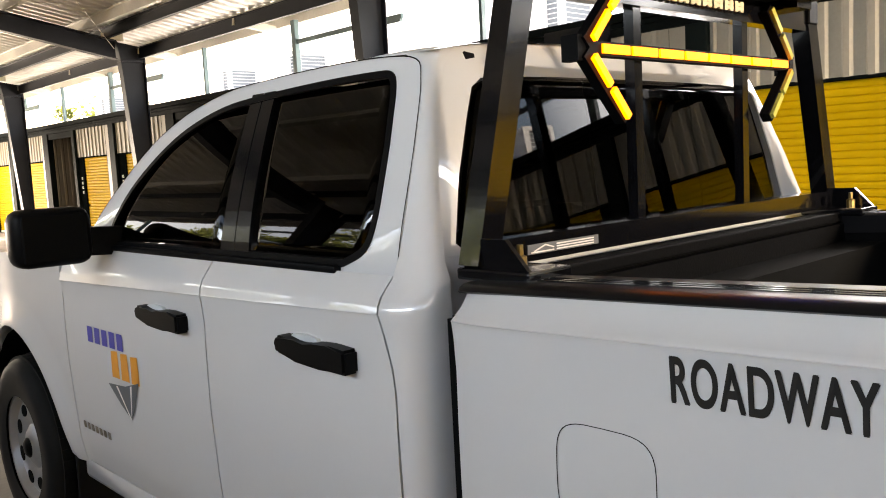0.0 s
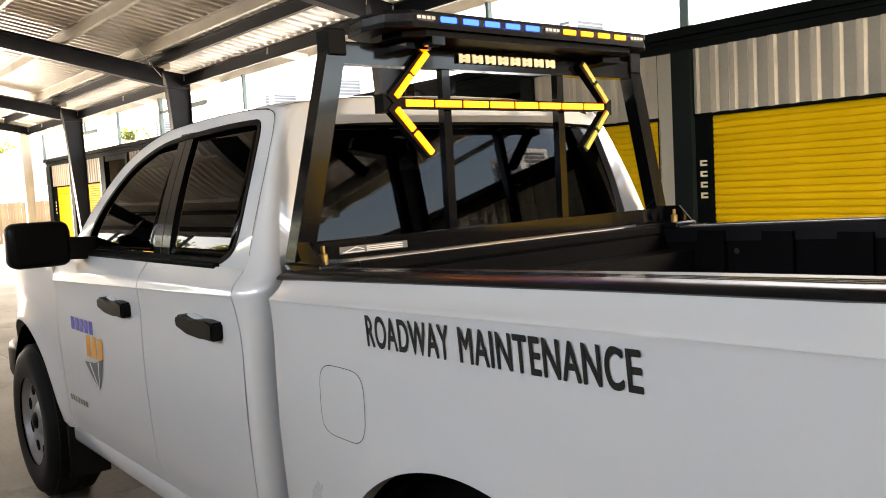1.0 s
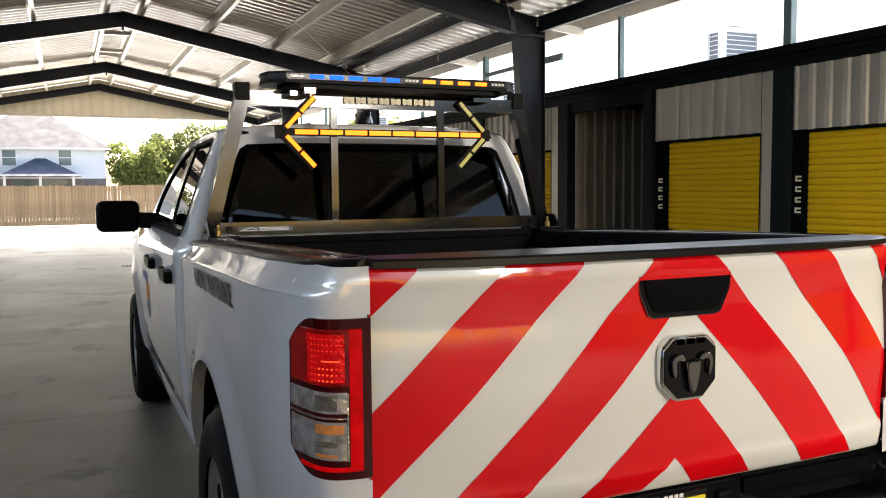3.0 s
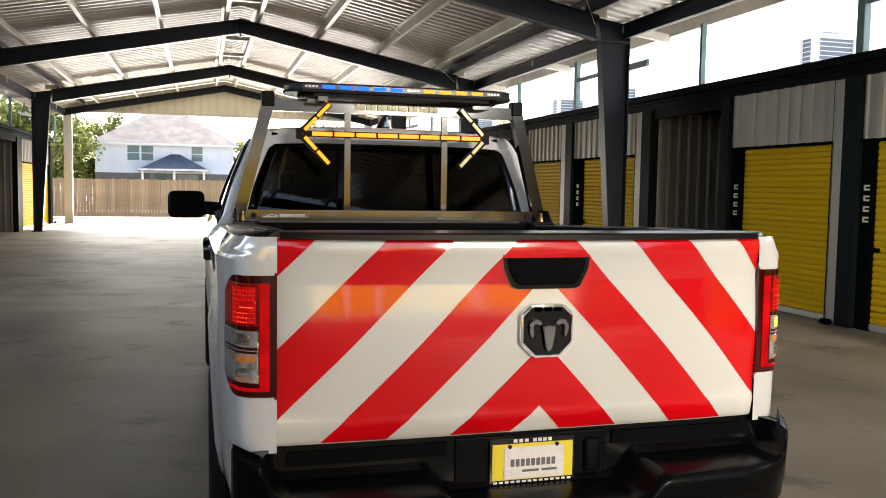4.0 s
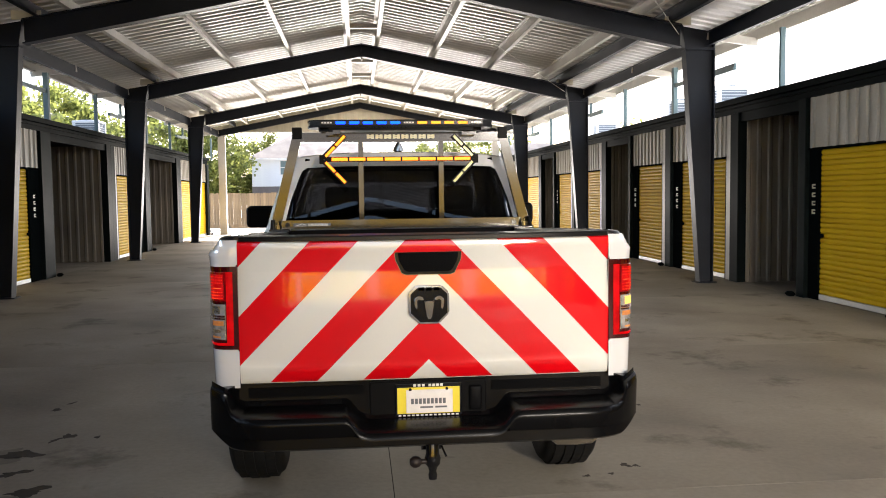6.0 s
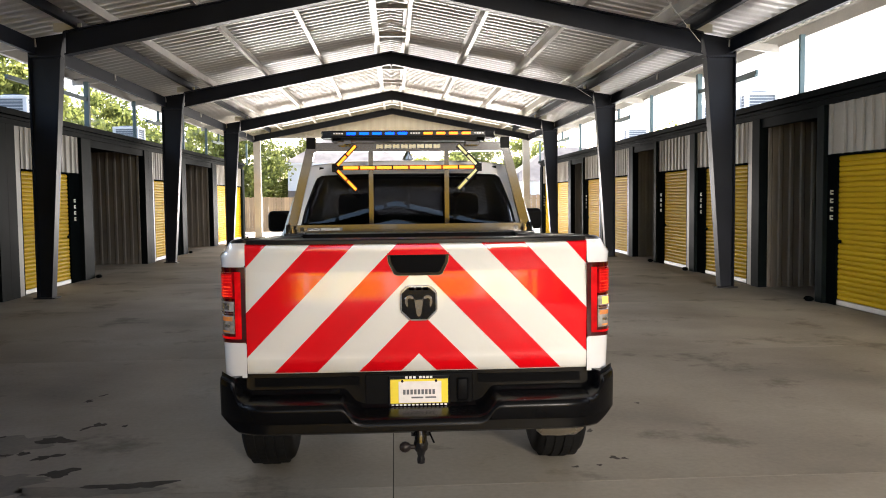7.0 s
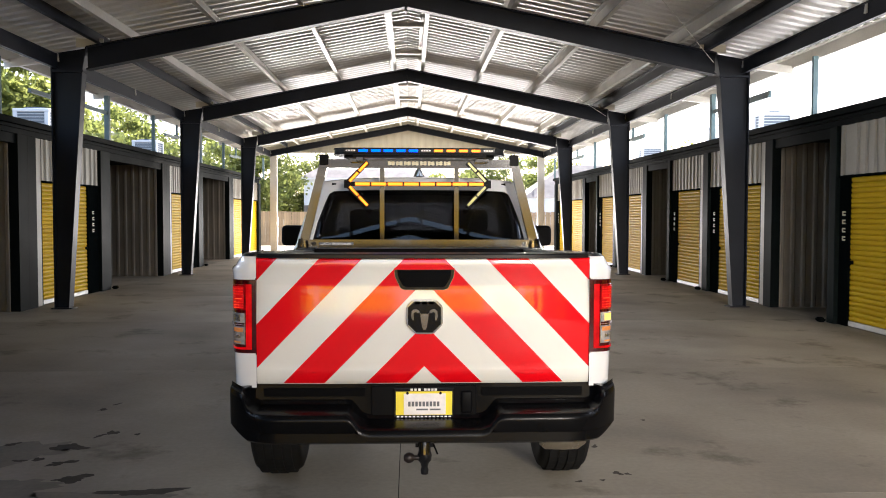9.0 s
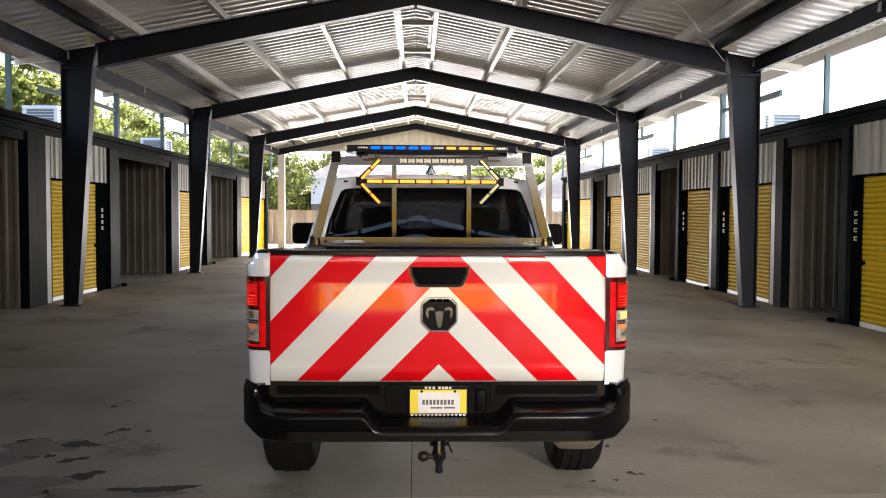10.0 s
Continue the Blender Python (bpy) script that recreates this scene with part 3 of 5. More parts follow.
for x, y in ((9.6, 18.1), (9.6, 21.3), (9.6, 29.5), (9.4, -6.5), (9.4, 1.2), (-9.8, 18.3), (-9.8, 27.6), (-9.8, 10.5), (-9.8, -3.0)):
    copy_thing(unit, Matrix.Translation((x, y, 3.48)))

# the row across the back, in the sun
bm = boxes((-16, 16, -24.6, -24.1, 0, 3.1), (-16.2, 16.2, -24.7, -23.9, 3.1, 3.3))
structure("wall_rear", bm, "gable", "tall grey storage wall facing the aisle", "wall")
# unseen roof, added to keep bright sky out of the rack's reflections
bm = prism(bmesh.new(), [(-23.8, 3.304), (-23.8, 3.40), (-28.5, 5.35), (-28.5, 3.304)], 0, -16.4, 16.4)
structure("roof_rear", bm, "shingle_dark", "added dark pitched roof behind, hiding bright sky from reflections", "roof")
for i in range(8):
    m = Matrix.Translation((-15.2 + 3.8 * i, -24.04, 0)) @ pose(0, 0, 0, 0, 0, -90)
    put_door(3.2, 2.5, m, 0.09)


# ---- the pickup: nose along +y, tailgate at y = 0, middle at x = 0 ----
truck = thing("pickup_truck", "white crew pickup with red chevron tailgate, parked in the aisle", "pickup truck")
REAR_AXLE, FRONT_AXLE, AXLE_Z = 1.10, 4.85, 0.405
SIDE_Z = (0.40, 0.52, 0.62, 0.75, 0.95, 1.10, 1.22, 1.30, 1.330, 1.334, 1.338, 1.35, 1.375, 1.40, 1.44)
SIDE_X = (0.90, 0.985, 1.006, 1.016, 1.026, 1.026, 1.024, 1.028, 1.0318, 1.0338, 1.0312, 1.0295, 1.021, 1.004, 0.972)


CAB_Z = (1.338, 1.346, 1.356, 1.366, 1.376, 1.386, 1.40)
CAB_X = (1.0312, 1.0285, 1.022, 1.012, 0.999, 0.984, 0.9655)


def side_x(y, z):
    """Half width of the body at y and z; the cab's shoulder turns in to the windows."""
    x = float(np.interp(z, SIDE_Z, SIDE_X))
    if y > 1.955 and z > 1.338:
        x = float(np.interp(z, CAB_Z, CAB_X))
    if y < 0.40:
        x -= 0.066 * ((0.40 - y) / 0.40) ** 2.2
    if y > 4.7:
        x -= 0.24 * ((y - 4.7) / 1.1) ** 2
    if 1.80 < y <= 1.955:
        x -= 0.018 * ((y - 1.80) / 0.155) ** 2
    for yw in (REAR_AXLE, FRONT_AXLE):
        r = math.hypot(y - yw, z - AXLE_Z)
        if r < 0.75:
            x += 0.022 * max(0, min(1, (0.75 - r) / 0.14)) ** 1.5
    return x


# the body leans nose-down: its edges rise towards the tail
def rake(y, z, top):
    edge = 0.043 - 0.029 * y
    if z < 1.334:
        return edge * max(0.0, (z - 1.14) / 0.194)
    return edge + (top - edge) * min(1.0, (z - 1.334) / 0.056)


UN_Z = np.linspace(1.0, 1.45, 226)
LEANT = [z + rake(0.152, z, 0.0065) for z in UN_Z]


def cab_x(z):
    """Half width of the cab above the belt."""
    u = max(0.0, (z - 1.385) / 0.5)
    return 0.965 - 0.175 * u ** 1.3


def both(make, name, mat, label="", smooth=True, thick=0.0, parent=None):
    obs = []
    for s in (-1, 1):
        obs.append(part(name, make(s), mat, parent or truck, label, smooth, thick))
    return obs


def panel(y0, y1, top, n=36, m=26, sill=0.50, crease=True):
    """Side panel between y0 and y1, cut out round the wheels."""
    def make(s):
        rows = []
        ys = list(np.linspace(y0, y1, n))
        for yw in (REAR_AXLE, FRONT_AXLE):
            for e in (yw - 0.58, yw + 0.58):
                for d in (-0.012, -0.004, 0.004, 0.012, 0.03, -0.03):
                    if y0 < e + d < y1:
                        ys.append(e + d)
        for y in sorted(ys):
            lo = sill
            for yw in (REAR_AXLE, FRONT_AXLE):
                q = 1 - ((y - yw) / 0.58) ** 2
                if q > 0:
                    lo = max(lo, AXLE_Z + 0.595 * math.sqrt(q))
            hi = top(y)
            zs = [lo + (hi - lo) * k / m for k in range(m + 1)]
            if crease:
                zs = sorted(zs + [1.322, 1.330, 1.334, 1.338, 1.346])
            col = [(s * side_x(y, z), y, z) for z in zs]
            col.insert(0, (s * (side_x(y, lo) - 0.05), y, lo + 0.004))
            rows.append(col)
        # fold the ends inwards
        f0 = [(x - s * 0.03, y, z) for x, y, z in rows[0]]
        f1 = [(x - s * 0.03, y, z) for x, y, z in rows[-1]]
        return_bm = bmesh.new()
        grid(return_bm, [f0] + rows + [f1])
        return return_bm
    return make


def door_lean(z):
    """How far the rear door's trailing edge leans forward towards the belt."""
    u = min(1.0, max(0.0, (z - 1.12) / 0.27))
    return 0.046 * u * u * (3 - 2 * u)


def hood_edge(y):
    return 1.36 - 0.10 * max(0, (y - 4.3) / 1.4) ** 1.6


both(panel(0.15, 1.938, lambda y: 1.44 - 0.012 * max(0, (0.3 - y) / 0.3) ** 2, 70), "bedside", "paint", "white bed side panel")
rear_doors = both(panel(2.125, 2.992, lambda y: 1.392, 30, sill=0.52), "rear_door", "paint", "white rear door")
for ob in rear_doors:
    for v in ob.data.vertices:
        v.co.y += door_lean(v.co.z) * max(0.0, 1 - (v.co.y - 2.125) / 0.3)
front_doors = both(panel(2.999, 4.16, lambda y: 1.392 - 0.014 * max(0, (y - 3.6) / 0.5), 34, sill=0.52), "front_door", "paint", "white front door")
both(panel(4.167, 5.70, hood_edge, 60, crease=False), "front_fender", "paint", "white front fender")

# dark inner shell behind the panel gaps, sills and chassis
part("inner_shell", boxes((-0.93, 0.93, 1.75, 4.35, 0.47, 1.30), (-0.94, -0.82, 1.72, 1.94, 0.6, 1.36), (0.82, 0.94, 1.72, 1.94, 0.6, 1.36)), "dark", truck)
part("chassis", boxes((-0.45, -0.35, 0.12, 5.4, 0.52, 0.64), (0.35, 0.45, 0.12, 5.4, 0.52, 0.64), (-0.75, 0.75, 0.05, 0.13, 0.5, 0.62)), "dark", truck)
part("rear_axle", lathe(bmesh.new(), [(0.0, -0.8), (0.06, -0.8), (0.06, -0.15), (0.16, -0.1), (0.16, 0.1), (0.06, 0.15), (0.06, 0.8), (0.0, 0.8)], 16, "x", (0, REAR_AXLE, AXLE_Z)), "dark", truck, "", True)
both(lambda s: soft_box(min(s * 0.93, s * 0.985), max(s * 0.93, s * 0.985), 1.97, 4.22, 0.43, 0.515, 0.02), "sill", "paint", "white body sill")

# ---- cab above the belt ----
OUT = [(2.166, 1.388), (2.170, 1.50), (2.178, 1.633), (2.200, 1.76), (2.224, 1.841), (2.265, 1.892), (2.40, 1.912), (2.65, 1.918), (2.95, 1.912), (3.18, 1.898), (3.42, 1.845), (3.62, 1.755), (3.80, 1.62), (3.94, 1.50), (4.06, 1.372), (3.4, 1.382), (2.8, 1.384)]
INN = [(2.375, 1.400), (2.292, 1.440), (2.266, 1.52), (2.275, 1.66), (2.292, 1.75), (2.312, 1.828), (2.345, 1.868), (2.42, 1.876), (2.65, 1.876), (2.95, 1.866), (3.17, 1.848), (3.38, 1.795), (3.545, 1.715), (3.70, 1.60), (3.79, 1.49), (3.83, 1.395), (3.4, 1.398), (2.8, 1.400)]


def smooth_loop(pts, k=4):
    out = []
    n = len(pts)
    for i in range(n):
        p0, p1, p2, p3 = (Vector(pts[(i + d) % n]) for d in (-1, 0, 1, 2))
        for j in range(k):
            t = j / k
            if i >= n - 3:
                out.append(p1.lerp(p2, t))
            else:
                if i == 0:
                    p0 = p1
                if i == n - 4:
                    p3 = p2
                out.append(0.5 * (2 * p1 + (p2 - p0) * t + (2 * p0 - 5 * p1 + 4 * p2 - p3) * t * t + (3 * p1 - p0 - 3 * p2 + p3) * t ** 3))
    return out


def shrink(loop, d):
    n = len(loop)
    c = sum(loop, Vector((0, 0))) / n
    out = []
    for i, p in enumerate(loop):
        t = (loop[(i + 1) % n] - loop[i - 1]).normalized()
        nrm = Vector((-t.y, t.x))
        if nrm.dot(c - p) < 0:
            nrm = -nrm
        out.append(p + nrm * d)
    return out


OUTL, INNL = smooth_loop(OUT), smooth_loop(INN)


def on_side(s, loop, lift=0.0):
    return [(s * (cab_x(p[1]) + lift), p[0], p[1]) for p in loop]


def ring(loops):
    bm = bmesh.new()
    grid(bm, loops, close=True)
    return bm


both(lambda s: ring([on_side(s, shrink(OUTL, -0.001), -0.03), on_side(s, OUTL), on_side(s, INNL), on_side(s, INNL, -0.02)]), "door_frame", "paint", "white upper door frame")


def seam(s):
    """The gap between door frame and pillar, from the belt over the roof edge."""
    bm = bmesh.new()
    grid(bm, [on_side(s, OUTL[:53], 0.0016), on_side(s, shrink(OUTL, 0.0030)[:53], 0.0016)])
    return bm


both(seam, "door_seam", "dark", "thin dark seam round the door frame")
both(lambda s: ring([on_side(s, INNL, -0.02), on_side(s, INNL, 0.004), on_side(s, shrink(INNL, 0.018), 0.004), on_side(s, shrink(INNL, 0.018), -0.02)]), "window_trim", "plastic", "black window trim")


def side_pane(ya, yb):
    """Glass between the slanted lines ya and yb, each (y at belt, y at top)."""
    def make(s):
        loop = shrink(INNL, 0.012)
        bm = bmesh.new()
        zs = np.linspace(1.40, 1.875, 22)
        rows = []
        for z in zs:
            hit = []
            for i in range(len(loop)):
                p, q = loop[i], loop[(i + 1) % len(loop)]
                if (p[1] - z) * (q[1] - z) < 0:
                    hit.append(p[0] + (q[0] - p[0]) * (z - p[1]) / (q[1] - p[1]))
            if len(hit) < 2:
                continue
            u = (z - 1.39) / 0.48
            a = max(min(hit), ya[0] + (ya[1] - ya[0]) * u)
            b = min(max(hit), yb[0] + (yb[1] - yb[0]) * u)
            if b - a < 0.01:
                continue
            rows.append([(s * (cab_x(z) - 0.008), a + (b - a) * k / 10, z) for k in range(11)])
        grid(bm, rows)
        return bm
    return make


both(side_pane((2.2, 2.2), (2.83, 2.89)), "rear_side_window", "tint", "dark tinted rear side window", True, 0.004)
both(side_pane((2.97, 3.0), (4.0, 4.0)), "front_side_window", "tint", "tinted front side window", True, 0.004)


def b_pillar(s):
    bm = bmesh.new()
    rows = []
    for z in np.linspace(1.40, 1.872, 12):
        u = (z - 1.39) / 0.48
        a, b = 2.82 + 0.06 * u, 2.98 + 0.03 * u
        x = cab_x(z)
        rows.append([(s * (x - 0.02), a, z), (s * (x + 0.001), a, z), (s * (x + 0.001), (a + b) / 2 - 0.003, z), (s * (x - 0.008), (a + b) / 2, z), (s * (x + 0.001), (a + b) / 2 + 0.003, z), (s * (x + 0.001), b, z), (s * (x - 0.02), b, z)])
    grid(bm, rows)
    return bm


both(b_pillar, "pillar_cover", "gloss", "black pillar cover between the door windows", False)
both(lambda s: soft_box(min(s * 0.955, s * 0.985), max(s * 0.955, s * 0.985), 2.385, 4.05, 1.384, 1.404, 0.006), "belt_moulding", "plastic", "black belt moulding")


# cab back: sheet round the rear glass, rounded into the sides
def back_y(z):
    return 2.065 + 0.15 * max(0.0, z - 1.40) / 0.5


def pane_y(z):
    """The rear glass stands steeper than the cab back."""
    return 2.175 - 0.130 * (1.85 - z)


B_OUT = [(-0.915, 1.36), (-0.905, 1.42), (-0.862, 1.60), (-0.80, 1.77), (-0.755, 1.868), (-0.70, 1.916), (-0.5, 1.936), (-0.25, 1.948), (0, 1.952)]
B_INN = [(-0.80, 1.43), (-0.828, 1.452), (-0.79, 1.60), (-0.735, 1.745), (-0.705, 1.815), (-0.67, 1.838), (-0.5, 1.846), (-0.25, 1.849), (0, 1.85)]


def mirrored(pts):
    return [Vector(p) for p in pts] + [Vector((-x, z)) for x, z in pts[-2::-1]]


bo, bi = mirrored(B_OUT), mirrored(B_INN)
bm = bmesh.new()
grid(bm, [[(p.x, back_y(p.y), p.y) for p in bo], [(p.x, pane_y(p.y) - 0.008, p.y) for p in bi], [(p.x * 0.99, pane_y(p.y) + 0.015, p.y) for p in bi]])
grid(bm, [[(x, back_y(z), z) for x in np.linspace(-0.91, 0.91, 9)] for z in (0.95, 1.36, 1.43)])
part("cab_back", bm, "paint", truck, "white rear wall of the cab", True)


def corner(s):
    """The cab's rounded rear corner in one piece, from the sill to the roof."""
    lower = [(z, 0.915, 2.118 + door_lean(z)) for z in (0.47, 0.52, 0.62, 0.75, 0.9, 1.05, 1.14, 1.2, 1.25, 1.29, 1.322, 1.334, 1.346, 1.36, 1.373, 1.386)]
    rows = []
    for k in range(13):
        a = (math.pi / 2) * k / 12
        row = []
        for z, bx, oy in lower:
            sx = side_x(2.125, z)
            row.append((s * (bx + (sx - bx) * math.sin(a) ** 0.8), back_y(z) - 0.02 + (oy - back_y(z) + 0.02) * (1 - math.cos(a)), z + rake(oy, z, 0.0)))
        for (bx, bz), (oy, oz) in zip(B_OUT[1:7], [(2.168, 1.44), (2.178, 1.633), (2.203, 1.77), (2.24, 1.868), (2.31, 1.906), (2.45, 1.916)]):
            sx, z = cab_x(oz), bz + (oz - bz) * k / 12
            row.append((s * (abs(bx) + (sx - abs(bx)) * math.sin(a) ** 0.8), back_y(bz) + (oy - back_y(bz)) * (1 - math.cos(a)), z))
        rows.append(row)
    bm = bmesh.new()
    grid(bm, rows)
    return bm


both(corner, "rear_pillar", "paint", "white rounded rear corner of the cab")

bm = bmesh.new()
rows = []
for k in range(15):
    y = 2.205 + (3.18 - 2.205) * k / 14
    edge = float(np.interp(y, [2.2, 2.4, 2.65, 2.95, 3.18], [1.905, 1.912, 1.918, 1.912, 1.898]))
    row = []
    for j in range(-12, 13):
        u = j / 12
        crown = 0.036 * (1 - abs(u) ** 5) + 0.010 * (1 - u * u)
        if k == 0:
            crown *= 0.85
        row.append((u * 0.778, y, edge + crown))
    rows.append(row)
grid(bm, rows)
part("roof", bm, "paint", truck, "white cab roof", True)
bm = bmesh.new()
grid(bm, [[(u * (cab_x(z) - 0.012), y + 0.16 * (1 - u * u), z + 0.045 * (1 - u ** 4) * (1 - k / 5)) for u in np.linspace(-1, 1, 15)] for k, (y, z) in enumerate(OUT[9:15])])
part("windscreen", bm, "tint", truck, "raked windscreen", True, 0.005)

# rear glass in three panes with black surround
bm = bmesh.new()
rows = []
for z in np.linspace(1.432, 1.848, 16):
    half = float(np.interp(z, [1.43, 1.455, 1.60, 1.745, 1.815, 1.838, 1.85], [0.80, 0.826, 0.788, 0.733, 0.703, 0.668, 0.6]))
    rows.append([(half * k / 12, pane_y(z) + 0.006 * (k / 12) ** 2 - 0.006, z) for k in range(-12, 13)])
grid(bm, rows)
part("rear_window", bm, "tint", truck, "dark tinted rear window", True, 0.004)
for x in (-0.27, 0.27):
    part("window_seam", bars(((x, pane_y(1.434) - 0.0085, 1.434), (x, pane_y(1.846) - 0.0085, 1.846), 0.005, 0.001, (0, 1, 0))), "dark", truck)
for s in (-1, 1):
    part("roof_trim", bars(((s * 0.672, back_y(1.856) - 0.006, 1.856), (s * 0.666, back_y(1.902) - 0.005, 1.902), 0.034, 0.012, (0, 1, 0))), "plastic", truck, "black trim strip down the cab back")
part("brake_light", soft_box(-0.21, 0.21, back_y(1.89) - 0.012, back_y(1.89) + 0.02, 1.868, 1.905, 0.008), "red_lens", truck, "dark red high brake light", True)
bm = bmesh.new()
grid(bm, [[(w * sx, 2.34 + d, z) for sx, d in ((-1, 0.02), (-0.6, -0.05), (0, -0.08 + 0), (0.6, -0.05), (1, 0.02), (0, 0.18))] for w, z in ((0.045, 1.962), (0.034, 1.99), (0.02, 2.02), (0.006, 2.035))], close=True)
part("antenna_fin", bm, "gloss", truck, "black shark-fin antenna", True)

# hood and nose
bm = bmesh.new()
rows = []
for k in range(14):
    y = 4.22 + 1.50 * k / 13
    half = side_x(y, 1.30) - 0.035
    row = []
    for j in range(-10, 11):
        u = j / 10
        row.append((u * half, y, hood_edge(y) + 0.035 * (1 - u ** 4) + 0.02 * (0.35 < abs(u) < 0.75)))
    rows.append(row)
grid(bm, rows)
part("hood", bm, "paint", truck, "white hood", True)
part("nose", soft_box(-0.86, 0.86, 5.45, 5.75, 0.62, 1.24, 0.06, 3), "paint", truck, "white nose", True)
part("front_bumper", soft_box(-0.93, 0.93, 5.50, 5.86, 0.50, 0.78, 0.07, 3), "plastic", truck, "", True)

# cab inside
bm = bmesh.new()
part("cab_floor", boxes((-0.85, 0.85, 2.05, 4.3, 0.95, 1.0), (-0.9, 0.9, 3.85, 4.2, 1.0, 1.34)), "cloth", truck)
for x in (-0.42, 0.42):
    for y in (2.28, 3.15):
        seat = part("seat", soft_box(x - 0.26, x + 0.26, y - 0.06, y + 0.07, 1.0, 1.50, 0.05, 3), "cloth", truck, "dark cloth seat", True)
        part("headrest", soft_box(x - 0.13, x + 0.13, y - 0.05, y + 0.05, 1.52, 1.70, 0.04, 3), "cloth", seat, "", True)
bm = lathe(bmesh.new(), [(0.18 + 0.016 * math.cos(a), 0.016 * math.sin(a)) for a in np.linspace(0, 2 * math.pi, 9)], 28, "y", (-0.42, 3.78, 1.40))
part("steering_wheel", bm, "plastic", truck, "", True)


# handles and mirrors
def handle(y0, door):
    """A paddle that is deep at its tail and tapers forwards, with a scoop cut into its top edge."""
    side = [(0.0, 1.166), (0.0, 1.224), (0.07, 1.229), (0.125, 1.227), (0.165, 1.221), (0.205, 1.220), (0.24, 1.226), (0.27, 1.232), (0.29, 1.228), (0.30, 1.212), (0.292, 1.186), (0.20, 1.173), (0.10, 1.168)]
    for s, d in zip((-1, 1), door):
        x = side_x(y0, 1.2)
        ends = sorted((s * (x - 0.012), s * (x + 0.040)))
        bm = prism(bmesh.new(), [(y0 + y, z) for y, z in side], 0, *ends)
        bmesh.ops.bevel(bm, geom=bm.edges[:], offset=0.007, segments=2, affect="EDGES")
        h = part("door_handle", bm, "plastic", d, "black plastic door handle", True)
        ends = sorted((s * (x - 0.01), s * (x + 0.012)))
        cup = [(0.13, 1.214), (0.145, 1.232), (0.20, 1.238), (0.25, 1.232), (0.262, 1.222), (0.24, 1.214), (0.20, 1.206), (0.16, 1.206)]
        part("handle_cup", prism(bmesh.new(), [(y0 + y, z) for y, z in cup], 0, *ends), "ac", h, "pale finger recess", True)


handle(2.26, rear_doors)
handle(3.10, front_doors)
for s in (-1, 1):
    mir = part("mirror", soft_box(min(s * 1.05, s * 1.31), max(s * 1.05, s * 1.31), 3.70, 3.84, 1.352, 1.552, 0.045, 4), "plastic", truck, "black door mirror", True)
    part("mirror_arm", bars(((s * 0.94, 3.77, 1.42), (s * 1.12, 3.77, 1.43), 0.09, 0.10)), "plastic", mir)
    # matt black stands in for the dark surroundings the glass would mirror
    part("mirror_glass", soft_box(min(s * 1.075, s * 1.29), max(s * 1.075, s * 1.29), 3.692, 3.702, 1.372, 1.532, 0.004, 1), "dark", mir, "mirror glass coloured as its dark reflection")


# wheels
def wheel(s, y):
    x = s * 0.885
    tyre_prof = [(0.235, -0.13), (0.30, -0.138), (0.345, -0.138), (0.378, -0.126), (0.396, -0.102), (0.404, -0.066), (0.405, -0.03), (0.405, 0.03), (0.404, 0.066), (0.396, 0.102), (0.378, 0.126), (0.345, 0.138), (0.30, 0.138), (0.235, 0.13)]
    tyre = part("tyre", lathe(bmesh.new(), tyre_prof, 48, "x", (x, y, AXLE_Z)), "rubber", truck, "black road tyre", True)
    bm = bmesh.new()
    for k in range(54):
        a = 2 * math.pi * k / 54
        for off, tilt in ((-0.078, 0.012), (-0.026, -0.012), (0.026, 0.012), (0.078, -0.012)):
            tread_r = 0.408 if abs(off) < 0.05 else 0.4025
            c = Vector((x + off, y + tread_r * math.cos(a), AXLE_Z + tread_r * math.sin(a)))
            t = Vector((tilt * 2, -math.sin(a), math.cos(a))).normalized()
            beam(bm, c - t * 0.0232, c + t * 0.0232, 0.040, 0.012, (0, math.cos(a), math.sin(a)))
    part("tread", bm, "rubber", tyre)
    o = s
    rim_prof = [(0.0, 0.105 * o), (0.05, 0.108 * o), (0.075, 0.10 * o), (0.10, 0.082 * o), (0.13, 0.092 * o), (0.195, 0.094 * o), (0.21, 0.085 * o), (0.228, 0.118 * o), (0.24, 0.12 * o), (0.24, 0.10 * o), (0.225, 0.0), (0.225, -0.11 * o)]
    rim = part("rim", lathe(bmesh.new(), rim_prof, 40, "x", (x, y, AXLE_Z)), "wheel", truck, "silver painted steel wheel", True)
    for k in range(8):
        a = 2 * math.pi * (k + 0.5) / 8
        hole = []
        for q in range(14):
            u, v = 0.027 * math.cos(2 * math.pi * q / 14), 0.036 * math.sin(2 * math.pi * q / 14)
            hole.append((y + (0.165 + u) * math.cos(a) - v * math.sin(a), AXLE_Z + (0.165 + u) * math.sin(a) + v * math.cos(a)))
        part("wheel_slot", prism(bmesh.new(), hole, 0, min(x + 0.06 * o, x + 0.096 * o), max(x + 0.06 * o, x + 0.096 * o)), "dark", rim)
    hub = part("hub_cap", lathe(bmesh.new(), [(0.0, 0.125 * o), (0.03, 0.123 * o), (0.045, 0.112 * o), (0.047, 0.09 * o)], 20, "x", (x, y, AXLE_Z)), "plastic", rim, "black hub cap", True)
    for ob in (tyre, rim, *tyre.children, *rim.children):
        for v in ob.data.vertices:
            v.co = (s * 0.897 + (v.co.x - x) * 1.08, y + (v.co.y - y) * 1.045, v.co.z * 1.045)


